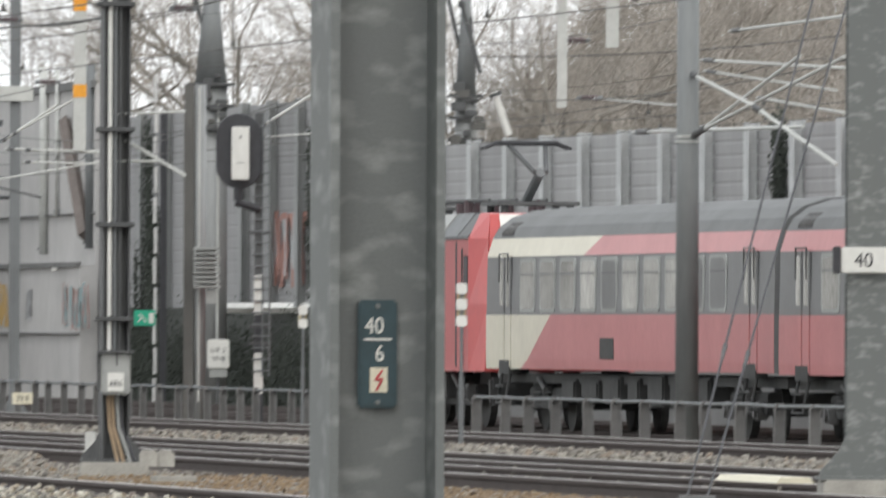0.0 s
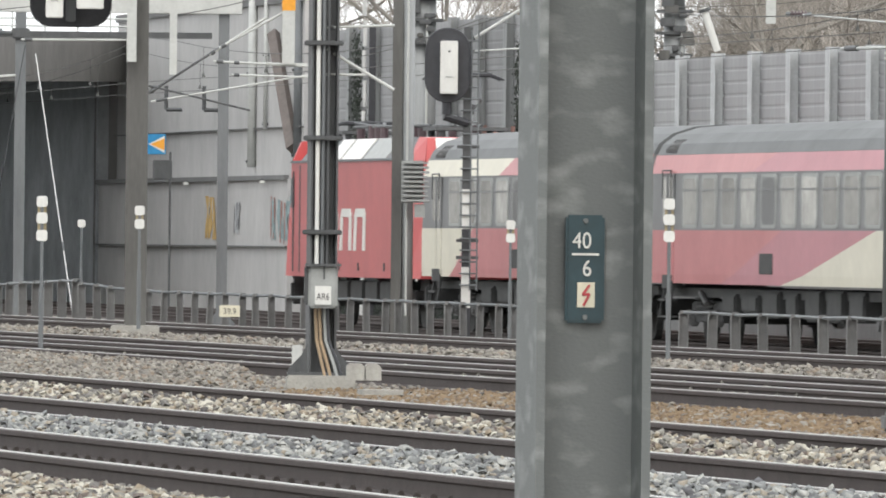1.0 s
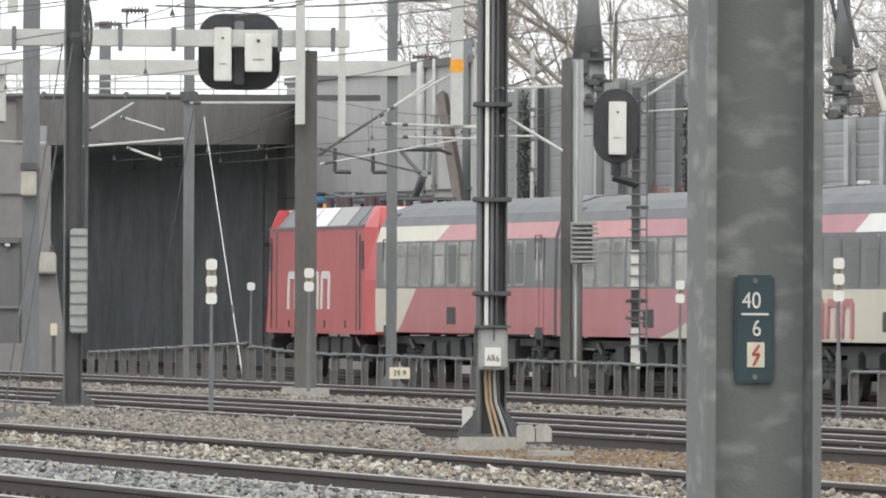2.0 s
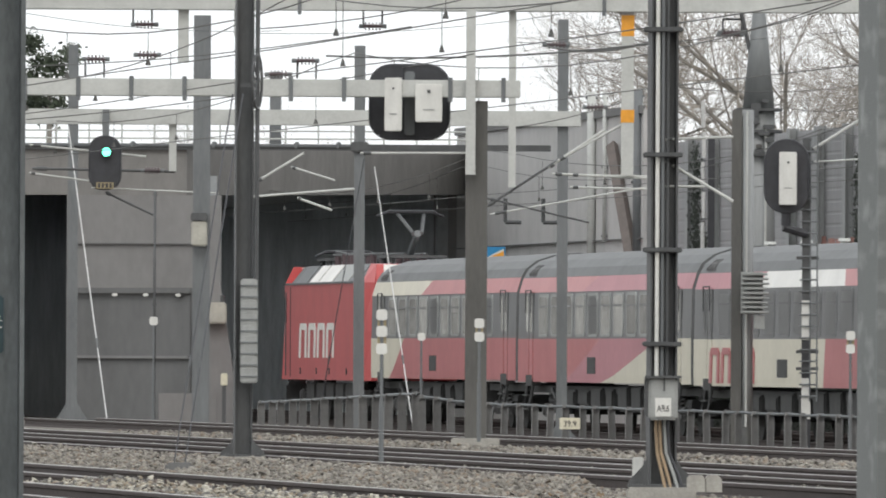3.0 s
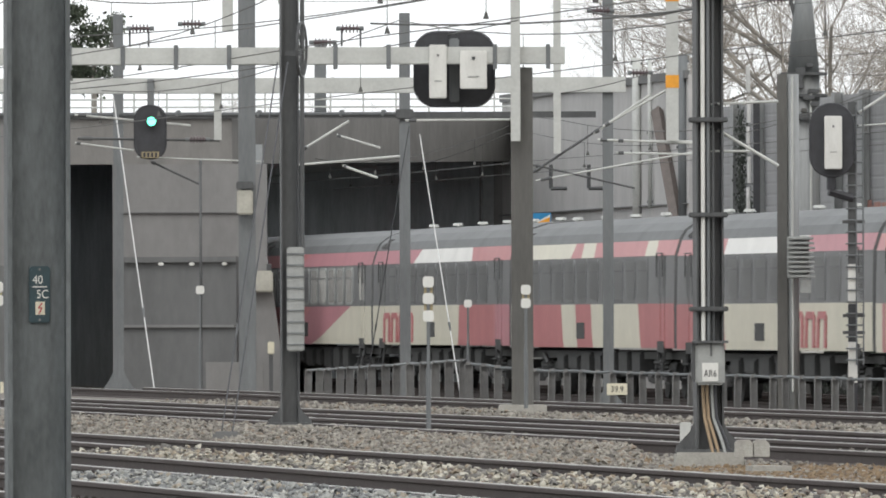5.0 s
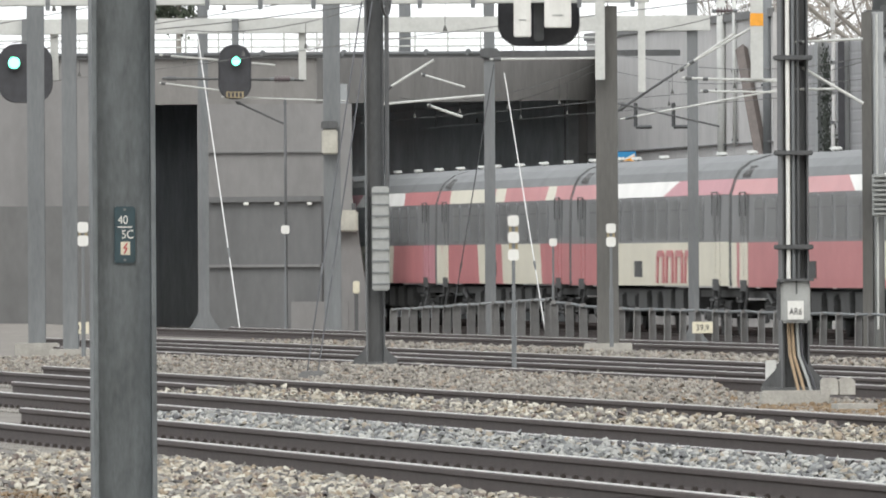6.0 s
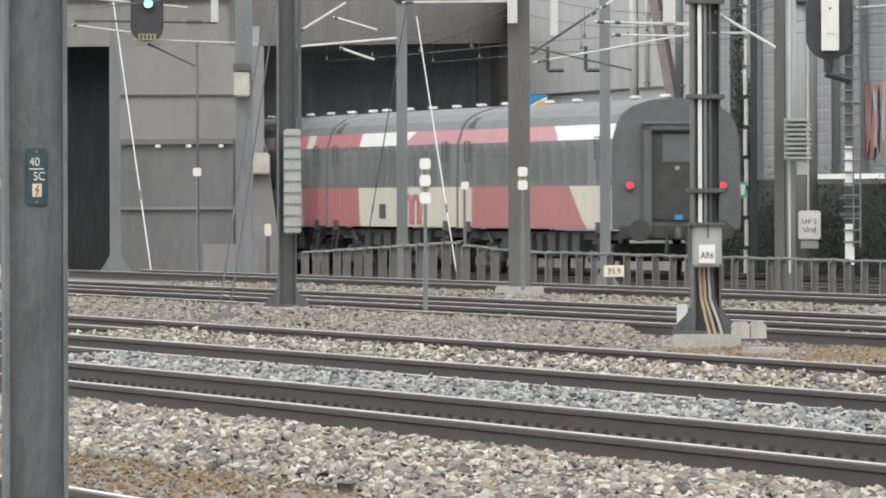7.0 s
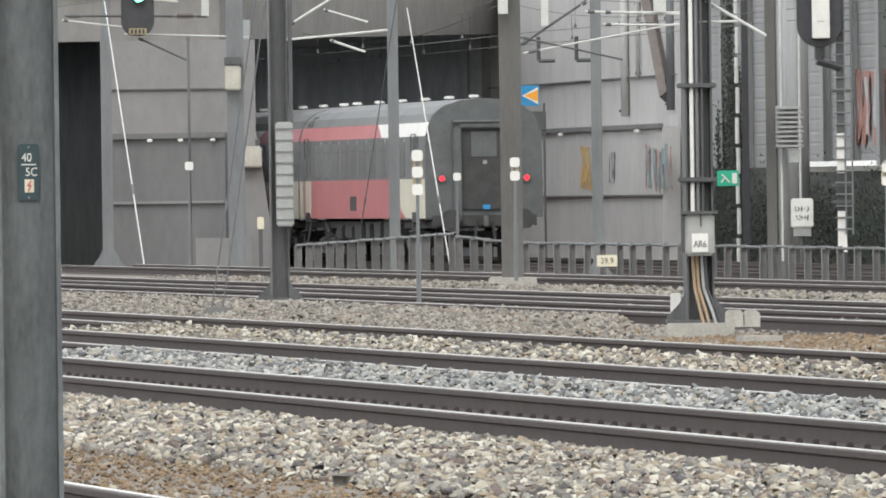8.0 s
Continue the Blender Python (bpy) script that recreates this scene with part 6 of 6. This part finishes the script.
cantilever("dark cantilever tube of the overhead line", (
    ((13.64, 329.60, 8.90), (14.10, 329.60, 7.24), 0.065, DARK_STEEL),))
cantilever("pale and dark cantilever tubes of the overhead line", (
    ((-7.77, 300.00, 5.16), (-4.83, 300.00, 5.11), 0.035, DARK_STEEL),
    ((-7.83, 300.00, 5.65), (-5.43, 300.00, 5.42), 0.030, BEAM),
    ((-7.83, 300.00, 5.07), (-6.60, 300.00, 4.91), 0.025, BEAM),
    ((-6.55, 300.00, 4.77), (-3.92, 300.00, 4.67), 0.020, BEAM),
    ((-6.26, 300.00, 4.68), (-5.26, 300.00, 4.21), 0.029, DARK_STEEL),))
cantilever("pale grey cantilever tubes of the overhead line", (
    ((2.53, 262.00, 4.74), (3.55, 262.00, 5.43), 0.030, BEAM),
    ((2.94, 262.00, 4.61), (4.32, 262.00, 4.59), 0.025, BEAM),
    ((2.94, 262.00, 4.39), (4.35, 262.00, 4.36), 0.025, BEAM),))


# guy wires
def guy(a, b, r, material, label):
    g = thing("guy_wire", label, "guy wire", group="guy wires")
    bm = B()
    tube(bm, a, b, r, seg=6)
    part("wire", bm, material, g)
    bm = B()
    p = Vector(a).lerp(Vector(b), 0.72)
    q = Vector(a).lerp(Vector(b), 0.75)
    tube(bm, p, q, r * 2.2, r * 1.2, seg=6)
    part("turnbuckle", bm, DARK_STEEL, g)


guy((-0.69, 300.00, 5.22), (0.14, 290.00, -0.20), 0.013, SLEEVE, "white-sleeved guy wire of a mast")
guy((-7.97, 340.00, 6.66), (-6.59, 320.00, -0.29), 0.015, SLEEVE, "white-sleeved guy wire of a mast")
guy((-2.24, 185.00, 4.66), (-2.85, 178.00, 0.02), 0.010, BLACK, "dark guy wire with turnbuckle")
guy((-2.11, 185.00, 4.66), (-2.72, 178.00, 0.00), 0.010, BLACK, "dark guy wire with turnbuckle")
guy((-1.00, 330.00, 5.80), (-2.06, 330.00, -0.45), 0.012, BLACK, "dark guy wire with turnbuckle")
guy((8.22, 124.00, 4.50), (6.62, 116.00, -0.01), 0.010, BLACK, "dark guy wire with turnbuckle")
guy((8.45, 124.00, 4.21), (6.79, 116.00, 0.02), 0.010, BLACK, "dark guy wire with turnbuckle")
for x, y, z in ((-2.79, 178, -0.02), (6.71, 116, 0.02), (-6.25, 318, -0.31)):
    an = thing("guy_anchor", "small concrete anchor block of a guy wire", "anchor block", (x, y, z), group="guy anchors")
    bm = B()
    box(bm, (0, 0, -0.05), (0.34, 0.4, 0.16), bevel=0.03)
    part("block", bm, CONCRETE_DARK, an)


# ---- trees and bank behind the barrier ----
def bare_tree_mesh(seed, height, spread=1.0):
    """Branch skeleton of a leafless tree as tapered tubes."""
    rnd = random.Random(seed)
    wood, twig = B(), B()

    def quick(bm, a, b, r0, r1, seg):
        d = (b - a).normalized()
        s = d.orthogonal().normalized()
        t = d.cross(s)
        lo = [bm.verts.new(a + r0 * (math.cos(2 * math.pi * k / seg) * s + math.sin(2 * math.pi * k / seg) * t)) for k in range(seg)]
        hi = [bm.verts.new(b + r1 * (math.cos(2 * math.pi * k / seg) * s + math.sin(2 * math.pi * k / seg) * t)) for k in range(seg)]
        for k in range(seg):
            bm.faces.new((lo[k], lo[(k + 1) % seg], hi[(k + 1) % seg], hi[k]))

    def grow(p, d, length, r, level):
        n = 4 if level < 3 else 3
        for i in range(n):
            d = (d + Vector((rnd.gauss(0, 0.13), rnd.gauss(0, 0.13), rnd.gauss(0.05, 0.08)))).normalized()
            q = p + d * length / n
            r1 = r * 0.86
            quick(wood if level < 2 else twig, p, q, r, r1, 6 if level < 2 else 3)
            p, r = q, r1
            if level < 5 and (i > 0 or level > 0):
                for _ in range(2 if level > 0 else 2):
                    a = rnd.uniform(0, 2 * math.pi)
                    out = d.orthogonal().normalized()
                    out = Matrix.Rotation(a, 3, d) @ out
                    nd = (d * rnd.uniform(0.7, 1.1) + out * rnd.uniform(0.5, 0.95) * spread).normalized()
                    if level < 4 or rnd.random() < 0.10:
                        grow(p, nd, length * rnd.uniform(0.5, 0.68), r * 0.55, level + 1)

    grow(Vector((0, 0, 0)), Vector((0, 0, 1)), height * 0.55, height * 0.016, 0)
    return wood, twig


protos = []
for sd, hh in ((3, 13.0), (8, 11.0), (21, 14.5)):
    t = thing("bare_tree", "leafless winter tree with fine grey-brown twigs", "tree", group="bare trees")
    w, tw = bare_tree_mesh(sd, hh)
    part("trunk", w, BARK, t)
    part("crown", tw, TWIG, t)
    protos.append(t)
rnd = random.Random(4)
spots = []
for k in range(10):
    y = rnd.uniform(395, 450)
    bear = 0.016 + 0.052 * (k + rnd.uniform(-0.4, 0.4)) / 10
    spots.append((bear * y, y))
for k, (x, y) in enumerate(spots):
    m = Matrix.Translation((x, y, rnd.uniform(-0.5, 0.8) + (2.0 if k > 7 else 0))) @ Matrix.Rotation(rnd.uniform(0, 6.28), 4, "Z")
    if k < 3:
        protos[k].matrix_basis = m
    else:
        copy_thing(protos[k % 3], m)
copy_thing(protos[1], Matrix.Translation((-9.82, 520, -1.0)))
copy_thing(protos[0], Matrix.Translation((-3.16, 560, -2.0)))

# bank with dense shrub behind the right part of the barrier
bm = B()
nx, ny = 30, 12
grid = []
for i in range(nx):
    col = []
    for j in range(ny):
        x, y = 15.8 + 1.1 * i + 0.01 * j, 372 + 7.0 * j
        z = 2.0 + 8.0 * min(1, j / 8) * min(1, i / 6) + 0.5 * noise.noise((x * 0.3, y * 0.1, 2))
        col.append(bm.verts.new((x, y, z if i not in (0,) else -0.6)))
    grid.append(col)
for i in range(nx - 1):
    for j in range(ny - 1):
        bm.faces.new((grid[i][j], grid[i + 1][j], grid[i + 1][j + 1], grid[i][j + 1]))
tagged(part("bank", bm, MOUND, smooth=True), "brown leaf-littered bank behind the barrier", "bank", kind="structure")


def shrubs(name, label, count, place, seed, material, length):
    rng = np.random.default_rng(seed)
    base = place(rng, count)
    n = len(base)
    d = rng.normal(0, 0.6, (n, 3))
    d[:, 2] = np.abs(d[:, 2]) * 0.8 + 0.15
    d /= np.linalg.norm(d, axis=1)[:, None]
    ln = rng.uniform(0.3, 1.0, (n, 1)) * length
    side = np.cross(d, rng.normal(0, 1, (n, 3)))
    side /= np.linalg.norm(side, axis=1)[:, None]
    up = np.cross(side, d)
    r = rng.uniform(0.006, 0.02, (n, 1))
    mid = base + d * ln * 0.5 + rng.normal(0, 0.12, (n, 3))
    tip = base + d * ln + rng.normal(0, 0.2, (n, 3))
    v = np.stack([base + side * r, base - side * r * 0.6 + up * r, base - side * r * 0.6 - up * r, mid + side * r * 0.7, mid - side * r * 0.4 + up * r * 0.7, mid - side * r * 0.4 - up * r * 0.7, tip], 1).reshape(-1, 3)
    o = 7 * np.arange(n)[:, None, None]
    quads = (np.array([(0, 1, 4, 3), (1, 2, 5, 4), (2, 0, 3, 5)])[None] + o).reshape(-1, 4).tolist()
    tris = (np.array([(3, 4, 6), (4, 5, 6), (5, 3, 6)])[None] + o).reshape(-1, 3).tolist()
    me = bpy.data.meshes.new(name)
    me.from_pydata(v.tolist(), [], quads + tris)
    me.materials.append(material)
    return tagged(new(name, me), label, "shrubs", kind="stuff")


def on_bank(rng, count):
    i = rng.uniform(1, 28, count)
    j = rng.uniform(0, 10.5, count)
    x, y = 15.8 + 1.1 * i, 372 + 7.0 * j
    z = 2.0 + 8.0 * np.minimum(1, j / 8) * np.minimum(1, i / 6)
    return np.stack([x, y, z + rng.uniform(-0.2, 1.2, count)], 1)


shrubs("undergrowth", "dense leafless brown undergrowth on the bank", 26000, on_bank, 5, TWIG, 2.6)


# ---- evergreen far off, ivy on the barrier ----
def leaf_cloud(name, label, category, centres, radius, count, size, material, seed, kind="stuff", hang=False):
    rng = np.random.default_rng(seed)
    c = np.array(centres)[rng.integers(0, len(centres), count)]
    p = c + rng.normal(0, 1, (count, 3)) * np.array(radius)
    a, b = rng.normal(0, 1, (count, 3)), rng.normal(0, 1, (count, 3))
    if hang:
        a, b = a * 0.25 + np.array([0, 0, 1.0]), b * np.array([1, 1, 0.15])
    s = rng.uniform(0.6, 1.3, (count, 1)) * size
    a, b = a / np.linalg.norm(a, axis=1)[:, None] * s, b / np.linalg.norm(b, axis=1)[:, None] * s * 0.6
    v = np.stack([p - a, p + b, p + a, p - b], 1).reshape(-1, 3)
    f = np.arange(4 * count).reshape(-1, 4)
    me = bpy.data.meshes.new(name)
    me.from_pydata(v.tolist(), [], f.tolist())
    me.materials.append(material)
    return tagged(new(name, me), label, category, kind=kind)


ev = thing("evergreen_tree", "dark evergreen tree far behind the bridge", "tree")
ex_, ey_ = -13.37, 540.0
bm = B()
tube(bm, (ex_, ey_, -1), (ex_, ey_, 11.5), 0.25, 0.08)
part("trunk", bm, BARK, ev)
rnd = random.Random(12)
cl = [(ex_ + rnd.uniform(-0.8, 0.9), ey_ + rnd.uniform(-0.8, 0.8), 12.30 + rnd.uniform(-2.2, 0.7)) for _ in range(16)]
cr = leaf_cloud("crown", "", "", cl, (0.22, 0.22, 0.2), 3000, 0.11, EVERGREEN, 3, "")
cr.parent = ev
ivp = []
for y, z0, z1 in ((355.5, 1.0, 6.0), (354.5, 1.0, 4.0), (331, 2.6, 5.6), (281, 3.2, 5.3), (357, 0.5, 3.0)):
    for k in range(9):
        ivp.append((edge_x(y) + 6.45, y, z0 + (z1 - z0) * k / 8))
leaf_cloud("ivy", "dark ivy climbing the noise barrier posts", "ivy", ivp, (0.07, 0.3, 0.3), 11000, 0.045, IVY, 7, hang=True)
hed = []
for k in range(30):
    y = 322 + 1.25 * k
    hed.append((edge_x(y) + 6.1, y, 0.4 + 0.2 * math.sin(k)))
leaf_cloud("hedge", "dark ivy and scrub at the foot of the barrier", "ivy", hed, (0.12, 0.7, 0.5), 26000, 0.034, IVY, 9, hang=True)


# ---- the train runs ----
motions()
